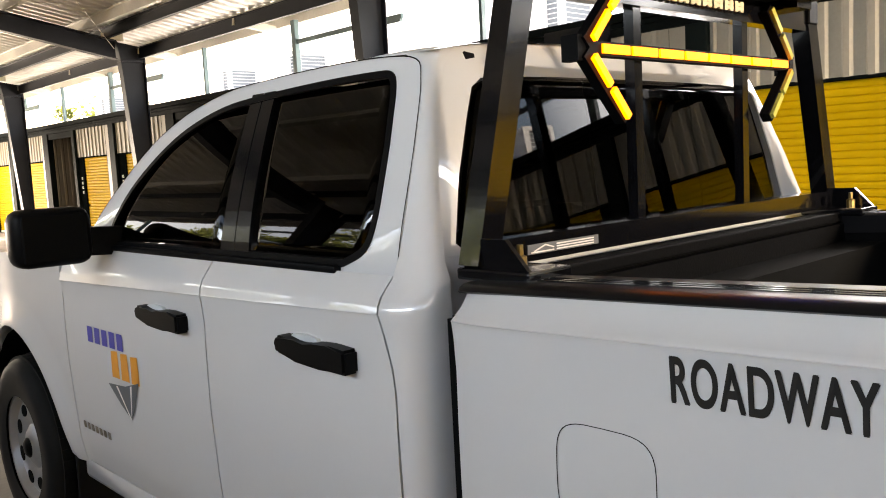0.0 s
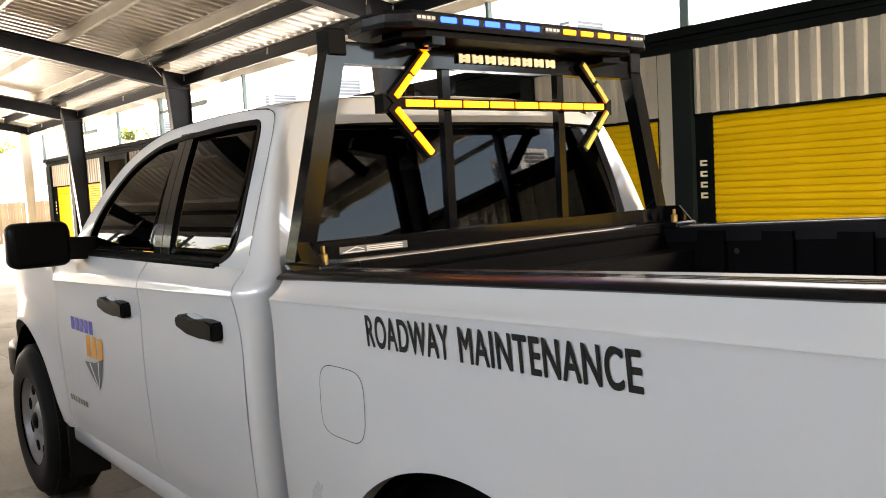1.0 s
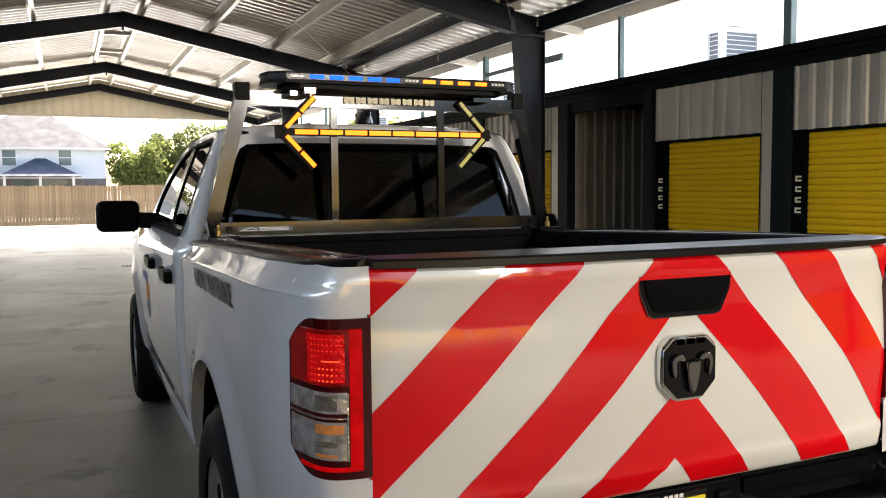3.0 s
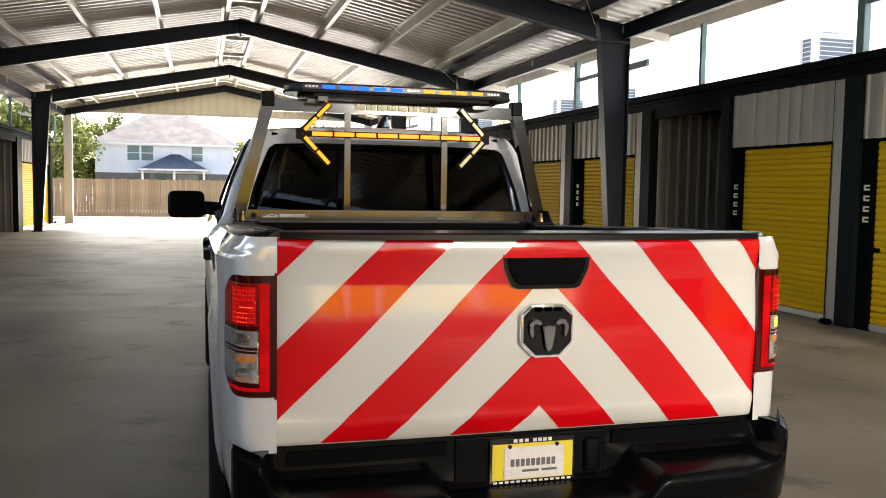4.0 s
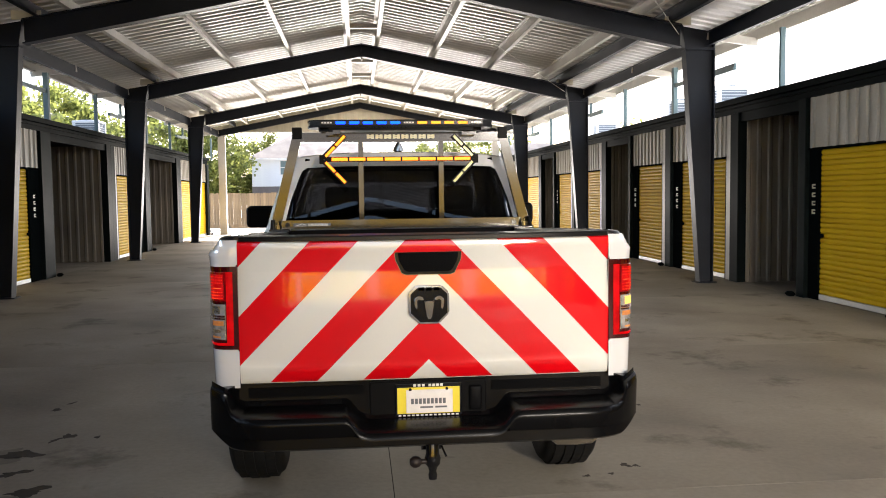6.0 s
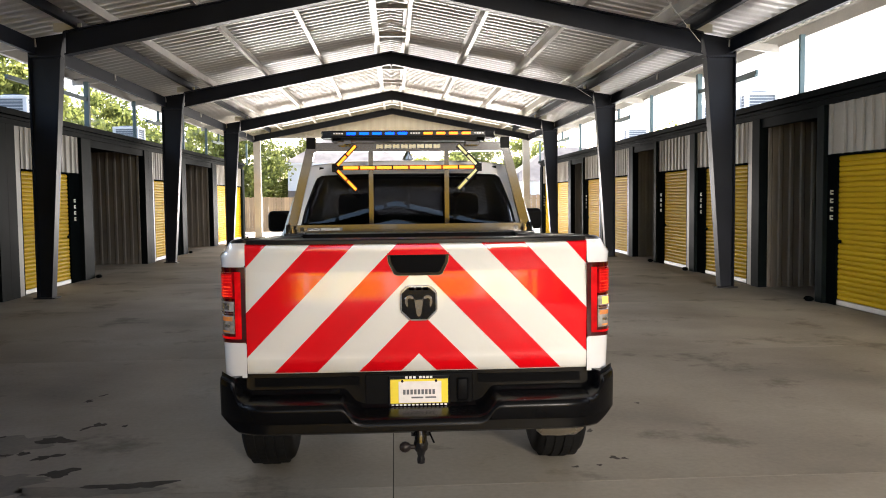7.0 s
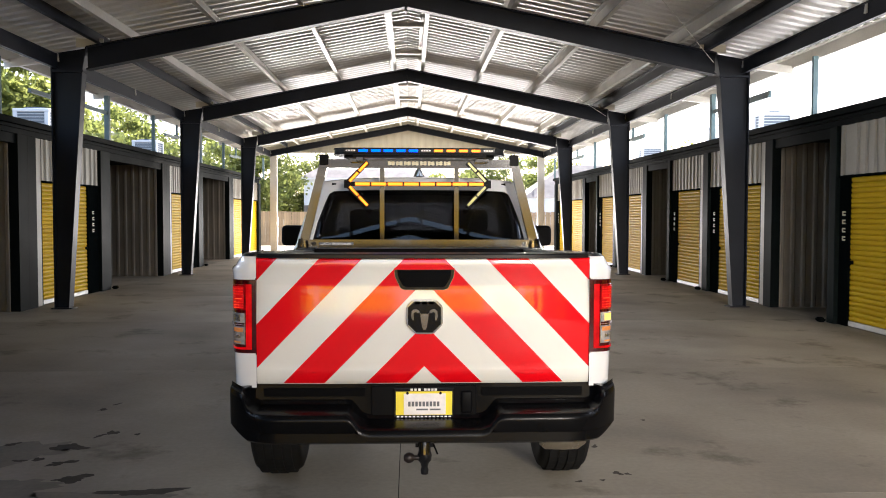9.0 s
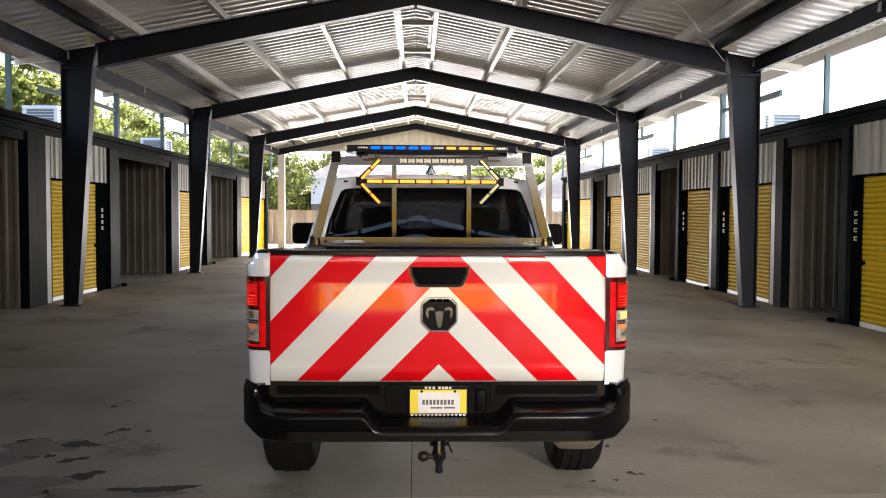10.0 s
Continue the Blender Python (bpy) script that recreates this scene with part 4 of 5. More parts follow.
for s in (-1, 1):
    for y in (REAR_AXLE, FRONT_AXLE):
        wheel(s, y - (0.09 if y < 2 else 0.0))
        bm = bmesh.new()
        rows = []
        for k in range(17):
            a = math.pi * (-0.05 + 1.1 * k / 16)
            rows.append([(s * xx, y + 0.56 * math.cos(a), AXLE_Z + 0.575 * math.sin(a)) for xx in (0.99, 0.70)])
        grid(bm, rows)
        vs = [bm.verts.new(r[1]) for r in rows]
        bm.faces.new(vs)
        part("wheel_housing", bm, "dark", truck)
both(lambda s: soft_box(min(s * 0.80, s * 1.0), max(s * 0.80, s * 1.0), 4.27, 4.285, 0.22, 0.52, 0.005, 1), "mud_flap", "rubber")

# ---- bed ----
liner = part("bed_liner", boxes((-0.80, 0.80, 0.06, 1.90, 0.90, 0.93)), "liner", truck, "black bed liner floor")
part("liner_front", boxes((-0.80, 0.80, 1.88, 1.905, 0.93, 1.36)), "liner", liner)
for s in (-1, 1):
    part("liner_side", boxes((min(s * 0.80, s * 0.90), max(s * 0.80, s * 0.90), 0.06, 1.90, 0.60, 1.36)), "liner", liner)
    part("wheel_well", soft_box(min(s * 0.60, s * 0.805), max(s * 0.60, s * 0.805), 0.65, 1.55, 0.925, 1.13, 0.04, 2), "liner", liner)
    for k in range(6):
        y = 0.2 + 0.28 * k
        part("liner_rib", boxes((min(s * 0.775, s * 0.80), max(s * 0.775, s * 0.80), y, y + 0.12, 1.14, 1.38)), "liner", liner)
bed_front = part("bed_front", soft_box(-0.86, 0.86, 1.905, 1.96, 0.75, 1.398, 0.006), "liner", truck, "black lined front wall of the bed")
part("front_cap", soft_box(-0.80, 0.80, 1.888, 1.912, 1.365, 1.400, 0.006), "liner", bed_front, "black front edge cap")


def rail(s):
    bm = bmesh.new()
    prof = [(0.79, 1.395), (0.79, 1.452), (0.80, 1.459), (0.945, 1.461), (0.966, 1.459), (0.978, 1.453), (0.984, 1.446), (0.978, 1.441), (0.95, 1.436), (0.88, 1.40)]
    rows = []
    for y in [0.004, 0.012, 0.025, 0.045, 0.07, 0.10, 0.15, 0.22, 0.30] + list(np.linspace(0.38, 1.95, 16)):
        reach = float(np.interp(y, [0.0, 0.012, 0.03, 0.06, 0.10, 0.15, 0.25, 0.38], [0.862, 0.895, 0.918, 0.936, 0.949, 0.960, 0.975, 0.984])) - 0.984
        rows.append([(s * (x + reach if x > 0.9 else min(x, 0.944 + reach)), y, z) for x, z in prof])
    grid(bm, rows, close=True)
    for row in (rows[0], rows[-1]):
        bm.faces.new([bm.verts.new(p) for p in row])
    return bm


rails = both(rail, "bed_rail_cap", "cap", "black ribbed bed rail cap")
for s, r in zip((-1, 1), rails):
    for x in (0.865, 0.885, 0.905):
        part("rail_rib", boxes((s * x - 0.004, s * x + 0.004, 0.16, 1.80, 1.459, 1.4635)), "rack", r, "shiny raised rib")
    part("stake_pocket", boxes((s * 0.86 - 0.02, s * 0.86 + 0.02, 0.07, 0.13, 1.460, 1.4615)), "dark", r)
both(lambda s: lathe(bmesh.new(), [(0, 0), (0.012, 0.0), (0.012, 0.012), (0, 0.012)], 12, "x", (s * 0.79 - 0.006, 1.55, 1.30)), "tie_down", "chrome", "chrome tie-down")


# ---- tailgate ----
def gate_y(z):
    """The outer face of the tailgate at height z: a lip above, a crease below."""
    return float(np.interp(z, [0.79, 0.80, 0.86, 0.885, 0.93, 1.05, 1.12, 1.14, 1.165, 1.19, 1.22, 1.25, 1.28, 1.297, 1.305, 1.345, 1.37, 1.405, 1.43, 1.442], [0.02, 0.012, 0.002, 0.008, 0.009, 0.002, 0.001, 0.0017, 0.0028, 0.0042, 0.0061, 0.0083, 0.0108, 0.0124, 0.0124, 0.0088, 0.0055, -0.002, 0.002, 0.024]))


def gate_at(x, z):
    """The tailgate is bowed outwards between its ends."""
    amp = float(np.interp(z, [0.79, 0.86, 0.93, 1.10, 1.44], [0.016, 0.040, 0.060, 0.074, 0.080]))
    return gate_y(z) - 0.026 - amp * (1 - (abs(x) / 0.853) ** 4)


gate_zs = [0.79, 0.797, 0.805, 0.83, 0.86, 0.872, 0.885, 0.905, 0.93, 0.97, 1.01, 1.05, 1.085, 1.12, 1.14, 1.165, 1.19, 1.22, 1.25, 1.28, 1.297, 1.305, 1.325, 1.345, 1.357, 1.37, 1.39, 1.405, 1.42, 1.43, 1.437, 1.442]
bm = bmesh.new()
rows = [[(x, gate_at(x, z), z) for x in np.linspace(-0.853, 0.853, 41)] for z in gate_zs]
rows.insert(0, [(x, 0.075, z) for x, _, z in rows[0]])
rows.append([(x, 0.075, z) for x, _, z in rows[-1]])
vs = grid(bm, rows)
for side in (0, -1):
    bm.faces.new([r[side] for r in vs])
gate = part("tailgate", bm, "white_film", truck, "white tailgate with red chevron film", True)
bm = bmesh.new()
rows = []
for x in np.linspace(-0.845, 0.845, 25):
    y = gate_at(x, 1.42) - 0.002
    rows.append([(x, y + 0.004, 1.437), (x, y - 0.001, 1.439), (x, y - 0.001, 1.455), (x, y + 0.003, 1.459), (x, y + 0.010, 1.460), (x, 0.08, 1.460), (x, 0.085, 1.44)])
vs = grid(bm, rows, close=True)
for e in (0, -1):
    bm.faces.new(vs[e])
part("tailgate_cap", bm, "cap", gate, "black tailgate top cap", True)
part("tailgate_liner", boxes((-0.80, 0.80, 0.068, 0.08, 0.93, 1.44)), "liner", gate)


def clip(poly, a, b, c):
    """The part of a polygon where a x + b z <= c."""
    out = []
    for i, p in enumerate(poly):
        q = poly[(i + 1) % len(poly)]
        dp, dq = a * p[0] + b * p[1] - c, a * q[0] + b * q[1] - c
        if dp <= 0:
            out.append(p)
        if dp * dq < 0:
            t = dp / (dp - dq)
            out.append((p[0] + (q[0] - p[0]) * t, p[1] + (q[1] - p[1]) * t))
    return out


SLOPE = 1.04
for s in (-1, 1):
    for lo, hi in ((-0.30, -0.09), (-0.72, -0.51), (-1.145, -0.93), (-1.80, -1.36)):
        base = [(-0.853, 0.795), (0, 0.795), (0, 1.439), (-0.853, 1.439)]
        # the band lo <= x - (z - 0.794) / SLOPE <= hi
        base = clip(base, 1, -1 / SLOPE, hi - 0.794 / SLOPE)
        if base:
            base = clip(base, -1, 1 / SLOPE, -(lo - 0.794 / SLOPE))
        bm = bmesh.new()
        cuts = gate_zs
        for z0, z1 in zip(cuts, cuts[1:]):
            if not base:
                break
            strip = clip(clip(base, 0, 1, z1), 0, -1, -z0)
            for x0 in np.arange(-0.853, -0.001, 0.04265):
                cell = clip(clip(strip, 1, 0, x0 + 0.04265), -1, 0, -x0) if len(strip) > 2 else []
                if len(cell) > 2:
                    try:
                        bm.faces.new([bm.verts.new((s * -x if s > 0 else x, gate_at(x, z) - 0.002, z)) for x, z in cell])
                    except ValueError:
                        pass
        bmesh.ops.remove_doubles(bm, verts=bm.verts[:], dist=2e-4)
        part("red_stripe", bm, "red_film", gate, "red reflective chevron stripe", True)

bm = bmesh.new()
hp = [(-0.152, 1.392), (0.152, 1.392), (0.146, 1.345), (0.118, 1.288), (0.10, 1.281), (-0.10, 1.281), (-0.118, 1.288), (-0.146, 1.345)]
prism(bm, hp, 1, -0.104, -0.08)
hb = part("gate_handle", bm, "gloss", gate, "gloss black tailgate handle bezel")
bm = bmesh.new()
prism(bm, [(x * 1.014, 1.3365 + (z - 1.3365) * 1.035) for x, z in hp], 1, -0.1025, -0.081)
part("bezel_rim", bm, "badge_dark", hb, "thin silver rim")
bm = bmesh.new()
prism(bm, [(x * 0.90, 1.338 + (z - 1.338) * 0.78) for x, z in hp], 1, -0.109, -0.1035)
bmesh.ops.bevel(bm, geom=bm.edges[:], offset=0.003, segments=2, affect="EDGES")
part("handle_paddle", bm, "liner", hb)
# chrome badge: an eight-sided frame round a dark shield with a chrome relief
badge = [(-0.058, 1.232), (0.058, 1.232), (0.092, 1.20), (0.092, 1.105), (0.045, 1.058), (-0.045, 1.058), (-0.092, 1.105), (-0.092, 1.20)]
bm = bmesh.new()
prism(bm, badge, 1, -0.122, -0.09)
bmesh.ops.bevel(bm, geom=[e for e in bm.edges], offset=0.006, segments=2, affect="EDGES")
bd = part("badge", bm, "chrome", gate, "chrome eight-sided badge", True)
bm = bmesh.new()
prism(bm, [(x * 0.90, 1.144 + (z - 1.145) * 0.89) for x, z in badge], 1, -0.1245, -0.120)
part("badge_field", bm, "gloss", bd)
# relief: a tapered wedge in the middle and a curved bow on either side
bm = bmesh.new()
prism(bm, [(-0.024, 1.168), (-0.010, 1.160), (0.010, 1.160), (0.024, 1.168), (0.019, 1.140), (0.011, 1.090), (0.0, 1.078), (-0.011, 1.090), (-0.019, 1.140)], 1, -0.141, -0.124)
bmesh.ops.bevel(bm, geom=bm.edges[:], offset=0.004, segments=2, affect="EDGES")
part("badge_relief", bm, "badge_dark", bd, "chrome relief wedge", True)
for s in (-1, 1):
    bm = bmesh.new()
    turn = [math.radians(160 - 24 * k) for k in range(10)]
    bow = [(0.044 + 0.024 * math.cos(a), 1.160 + (0.026 if math.sin(a) > 0 else 0.044) * math.sin(a)) for a in turn]
    bow += [(0.044 + 0.013 * math.cos(a), 1.160 + (0.013 if math.sin(a) > 0 else 0.034) * math.sin(a)) for a in reversed(turn)]
    prism(bm, [(s * x, z) for x, z in bow], 1, -0.136, -0.124)
    bmesh.ops.bevel(bm, geom=bm.edges[:], offset=0.002, segments=1, affect="EDGES")
    part("badge_relief", bm, "badge_dark", bd, "chrome relief bow", True)
for x in (-0.034, 0.0, 0.034):
    part("badge_bar", boxes((x - 0.013, x + 0.013, -0.1245, -0.121, 1.209, 1.224)), "gloss", bd)

# ---- tail lamps, wrapped round the corner ----
def lamp_path(t, out, z=1.1):
    """A point of the corner at t from 0 (tailgate) to 1 (side), pushed out."""
    pts = [(0.853, -0.030), (0.895, -0.027), (0.93, -0.018), (0.955, 0.0), (0.972, 0.030), (0.9865, 0.080), (1.0025, 0.152)]
    f = t * (len(pts) - 1)
    i = min(int(f), len(pts) - 2)
    u = f - i
    b, c = Vector(pts[i]), Vector(pts[i + 1])
    a = Vector(pts[i - 1]) if i else b * 2 - c
    e = Vector(pts[i + 2]) if i + 2 < len(pts) else Vector((1.0155, 0.224))
    p = b + (c - a) * (u / 2) + (a * 2 - b * 5 + c * 4 - e) * (u * u / 2) + (b * 3 - a - c * 3 + e) * (u ** 3 / 2)
    d = ((c - a) / 2 + (a * 2 - b * 5 + c * 4 - e) * u + (b * 3 - a - c * 3 + e) * (1.5 * u * u)).normalized()
    if z > 1.1:
        z = float(np.interp(z, LEANT, UN_Z))
    p.x *= 1 + (side_x(0.152, z) / 1.0025 - 1) * t
    return p + Vector((d.y, -d.x)) * out


def lamp_sheet(s, t0, t1, z0, z1, out, base=0.0):
    """A lens on the corner between t0 and t1, kept inside the lamp's rounded outline."""
    bm = bmesh.new()
    n = 18
    rows = []
    shell = z1 - z0 > 0.38 and out > 0
    seat = base < 0 and not shell
    for k in range(n + 1):
        t = t0 + (t1 - t0) * k / n
        e = 0.006
        edge = 0.085 * max(0.0, (t - 0.62) / 0.38) ** 2.6
        lo, hi = z0, z1
        if shell:
            lo, hi = z0 + edge * 0.8, z1 - edge
        elif not seat:
            lo, hi = max(z0, 0.953 + edge * 0.8), min(z1, 1.324 - edge)
            lo, hi = min(lo, z1 - 0.0015), max(hi, z0 + 0.0015)
        e = min(e, (hi - lo) * 0.3)
        row = [(lamp_path(t, base, lo), lo)]
        for q in range(13):
            z = lo + e + (hi - lo - 2 * e) * q / 12
            row.append((lamp_path(t, out, z), z))
        row.append((lamp_path(t, base, hi), hi))
        rows.append([(s * p.x, p.y, z) for p, z in row])
    vs = grid(bm, rows)
    bm.faces.new(vs[0])
    bm.faces.new(vs[-1][::-1])
    return bm


for s in (-1, 1):
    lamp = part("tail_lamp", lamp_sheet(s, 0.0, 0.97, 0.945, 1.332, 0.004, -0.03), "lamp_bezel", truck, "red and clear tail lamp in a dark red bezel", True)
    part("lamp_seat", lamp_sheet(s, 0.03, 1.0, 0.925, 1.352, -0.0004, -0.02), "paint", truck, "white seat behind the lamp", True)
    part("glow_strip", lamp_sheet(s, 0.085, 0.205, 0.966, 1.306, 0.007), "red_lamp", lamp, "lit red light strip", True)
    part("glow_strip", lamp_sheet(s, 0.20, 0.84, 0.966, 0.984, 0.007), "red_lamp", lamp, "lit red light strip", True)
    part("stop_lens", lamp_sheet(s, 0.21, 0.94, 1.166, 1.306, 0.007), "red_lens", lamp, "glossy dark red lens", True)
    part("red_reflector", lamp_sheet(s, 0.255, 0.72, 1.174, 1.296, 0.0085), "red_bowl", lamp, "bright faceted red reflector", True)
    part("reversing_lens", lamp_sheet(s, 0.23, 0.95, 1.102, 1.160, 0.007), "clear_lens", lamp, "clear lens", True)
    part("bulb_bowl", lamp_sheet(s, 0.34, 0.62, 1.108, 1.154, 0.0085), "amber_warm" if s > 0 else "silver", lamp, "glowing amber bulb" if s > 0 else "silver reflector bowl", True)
    part("lens_rim", lamp_sheet(s, 0.22, 0.95, 1.093, 1.099, 0.009), "silver", lamp)
    part("lens_rim", lamp_sheet(s, 0.22, 0.235, 0.990, 1.160, 0.009), "silver", lamp)
    part("lower_lens", lamp_sheet(s, 0.24, 0.94, 0.992, 1.090, 0.007), "clear_lens", lamp, "clear lens", True)
    part("signal_lens", lamp_sheet(s, 0.27, 0.62, 1.054, 1.086, 0.0082), "amber_lens", lamp, "pale amber lens", True)
    part("signal_lens", lamp_sheet(s, 0.34, 0.62, 0.998, 1.016, 0.0082), "amber_lens", lamp, "pale amber lens", True)
    part("bulb_bowl", lamp_sheet(s, 0.34, 0.58, 1.022, 1.048, 0.0082), "silver", lamp, "", True)
    # rows of small diodes with a brighter patch below
    for zz in range(8):
        for tt in range(8):
            t0 = 0.275 + tt * 0.053
            z0 = 1.180 + zz * 0.0138
            if zz in (3, 4) and tt < 6:
                continue
            lit = "red_hot" if (zz < 3 and 2 <= tt <= 5) else "red_spot"
            part("lamp_diode", lamp_sheet(s, t0, t0 + 0.022, z0, z0 + 0.007, 0.0095), lit, lamp)
    part("reflector_edge", lamp_sheet(s, 0.30, 0.52, 1.226, 1.232, 0.0095), "red_hot", lamp)
    # painted corner above and below the lamp
    for z0, z1 in ((1.334, 1.444), (0.775, 0.943)):
        bm = bmesh.new()
        rows = []
        for z in np.linspace(z0, z1, 24):
            row = []
            for t in np.linspace(0, 1, 31):
                p = lamp_path(t, 0.0, z)
                row.append((s * p.x, p.y + 0.008 * max(0.0, (z - 1.40) / 0.04) ** 2 * (1 - t), z))
            rows.append(row)
        grid(bm, rows)
        part("bed_corner", bm, "paint", truck, "white bed corner", True)
    part("corner_fill", boxes((min(s * 0.85, s * 0.92), max(s * 0.85, s * 0.92), 0.03, 0.10, 0.78, 1.40)), "dark", truck)

# ---- rear bumper ----
bm = bmesh.new()
rows = []
for x in np.concatenate([np.linspace(-0.985, -0.80, 16), np.linspace(-0.78, -0.42, 8), np.linspace(-0.40, -0.24, 9), np.linspace(-0.2, 0.2, 5), np.linspace(0.24, 0.40, 9), np.linspace(0.42, 0.78, 8), np.linspace(0.80, 0.985, 16)]):
    a = abs(x)
    lip = float(np.interp(a, [0, 0.29, 0.32, 0.36, 0.38, 0.84, 0.88, 0.905, 0.98], [0.600, 0.600, 0.615, 0.665, 0.676, 0.678, 0.70, 0.765, 0.775]))
    shut = float(np.interp(a, [0, 0.87, 0.905, 0.98], [0.0, 0.0, 1.0, 1.0]))
    back = 0.21 * max(0, (a - 0.68) / 0.305) ** 2.6
    bot = 0.530 + 0.045 * max(0, (a - 0.88) / 0.1)
    top = 0.786 - 0.012 * max(0, (a - 0.9) / 0.08) - 0.03 * max(0, (a - 0.945) / 0.04) ** 2
    wall = 0.0 + (back - 0.20) * shut
    rows.append([(x, 0.14, top), (x, wall, top), (x, wall - 0.006, lip + 0.03), (x, wall - 0.03 + 0.02 * shut, lip + 0.010), (x, -0.222 + back, lip + 0.010), (x, -0.243 + back, lip + 0.003), (x, -0.254 + back, lip - 0.014), (x, -0.256 + back, lip - 0.03), (x, -0.246 + back, 0.592), (x, -0.232 + back, 0.586), (x, -0.236 + back, bot + 0.012), (x, -0.215 + back, bot), (x, 0.14, bot)])
vs = grid(bm, rows)
for e in (0, -1):
    bm.faces.new(vs[e])
bumper = part("rear_bumper", bm, "bumper", truck, "black plastic step bumper", True)
part("plate_panel", soft_box(-0.272, 0.272, -0.012, 0.03, 0.586, 0.776, 0.006), "plastic", bumper)
for s in (-1, 1):
    part("step_pad", boxes((min(s * 0.30, s * 0.82), max(s * 0.30, s * 0.82), -0.012, 0.01, 0.722, 0.766)), "liner", bumper)
part("trailer_socket", soft_box(0.190, 0.250, -0.030, -0.008, 0.632, 0.750, 0.012, 3), "plastic", bumper, "black oval trailer socket", True)
plate = part("number_plate", soft_box(-0.156, 0.156, -0.022, -0.010, 0.598, 0.766, 0.004, 1), "rack", bumper, "plate in a black dealer frame")
part("plate_face", boxes((-0.145, 0.145, -0.025, -0.022, 0.626, 0.748)), "plate", plate, "yellow plate face")
part("paper_tag", soft_box(-0.104, 0.112, -0.029, -0.025, 0.629, 0.738, 0.0015, 1), "paper", plate, "crinkled white paper tag")
bm = bmesh.new()
for k in range(9):
    box(bm, -0.082 + k * 0.0185, -0.069 + k * 0.0185, -0.0305, -0.029, 0.672, 0.697)
part("tag_bars", bm, "ink", plate)
part("tag_bars", boxes((-0.04, 0.02, -0.0305, -0.029, 0.652, 0.660), (0.03, 0.085, -0.0305, -0.029, 0.652, 0.660)), "ink", plate)
for z0, z1, xs in ((0.752, 0.763, (-0.07, -0.05, -0.03, 0.0, 0.018, 0.036, 0.054)), (0.602, 0.621, [-0.14 + 0.0205 * k for k in range(14)])):
    bm = bmesh.new()
    for x in xs:
        box(bm, x, x + 0.013, -0.0245, -0.0218, z0, z1)
    part("frame_bars", bm, "paper", plate)
for x in (-0.085, 0.085):
    part("plate_screw", lathe(bmesh.new(), [(0, -0.030), (0.007, -0.030), (0.007, -0.024)], 12, "y", (x, 0, 0.740)), "rack", plate)
hitch = part("tow_hitch", boxes((-0.045, 0.045, -0.14, 0.25, 0.49, 0.555), (-0.11, 0.11, -0.02, 0.12, 0.50, 0.56)), "rack", truck, "black tow hitch with ball")
part("ball_mount", lathe(bmesh.new(), [(0.0, 0.56), (0.022, 0.556), (0.029, 0.54), (0.03, 0.49), (0.036, 0.47), (0.034, 0.445), (0.022, 0.43), (0.016, 0.41), (0.02, 0.395), (0.018, 0.375), (0.0, 0.368)], 20, "z", (0.0, -0.20, 0.0)), "rack", hitch, "round black ball mount", True)
part("hitch_shank", soft_box(-0.026, 0.026, -0.19, -0.08, 0.495, 0.545, 0.008, 2), "rack", hitch, "", True)
part("hitch_ball", lathe(bmesh.new(), [(0.0, -0.105), (0.014, -0.102), (0.025, -0.088), (0.027, -0.075), (0.022, -0.06), (0.012, -0.05), (0.012, -0.02), (0.0, -0.018)], 18, "x", (0, -0.21, 0.458)), "brown", hitch, "rusty brown hitch ball", True)
part("hitch_pin", bars(((-0.085, -0.13, 0.515), (0.04, -0.13, 0.515), 0.012, 0.012), ((0.04, -0.15, 0.52), (0.066, -0.16, 0.46), 0.007, 0.007), ((0.03, -0.15, 0.525), (0.04, -0.15, 0.52), 0.007, 0.007)), "chrome", hitch)
part("exhaust", lathe(bmesh.new(), [(0.0, -0.13), (0.05, -0.13), (0.074, -0.10), (0.078, 0.0), (0.074, 0.08), (0.045, 0.125), (0, 0.125)], 24, "x", (0.785, 0.30, 0.418)), "exhaust", truck, "silver exhaust silencer", True)

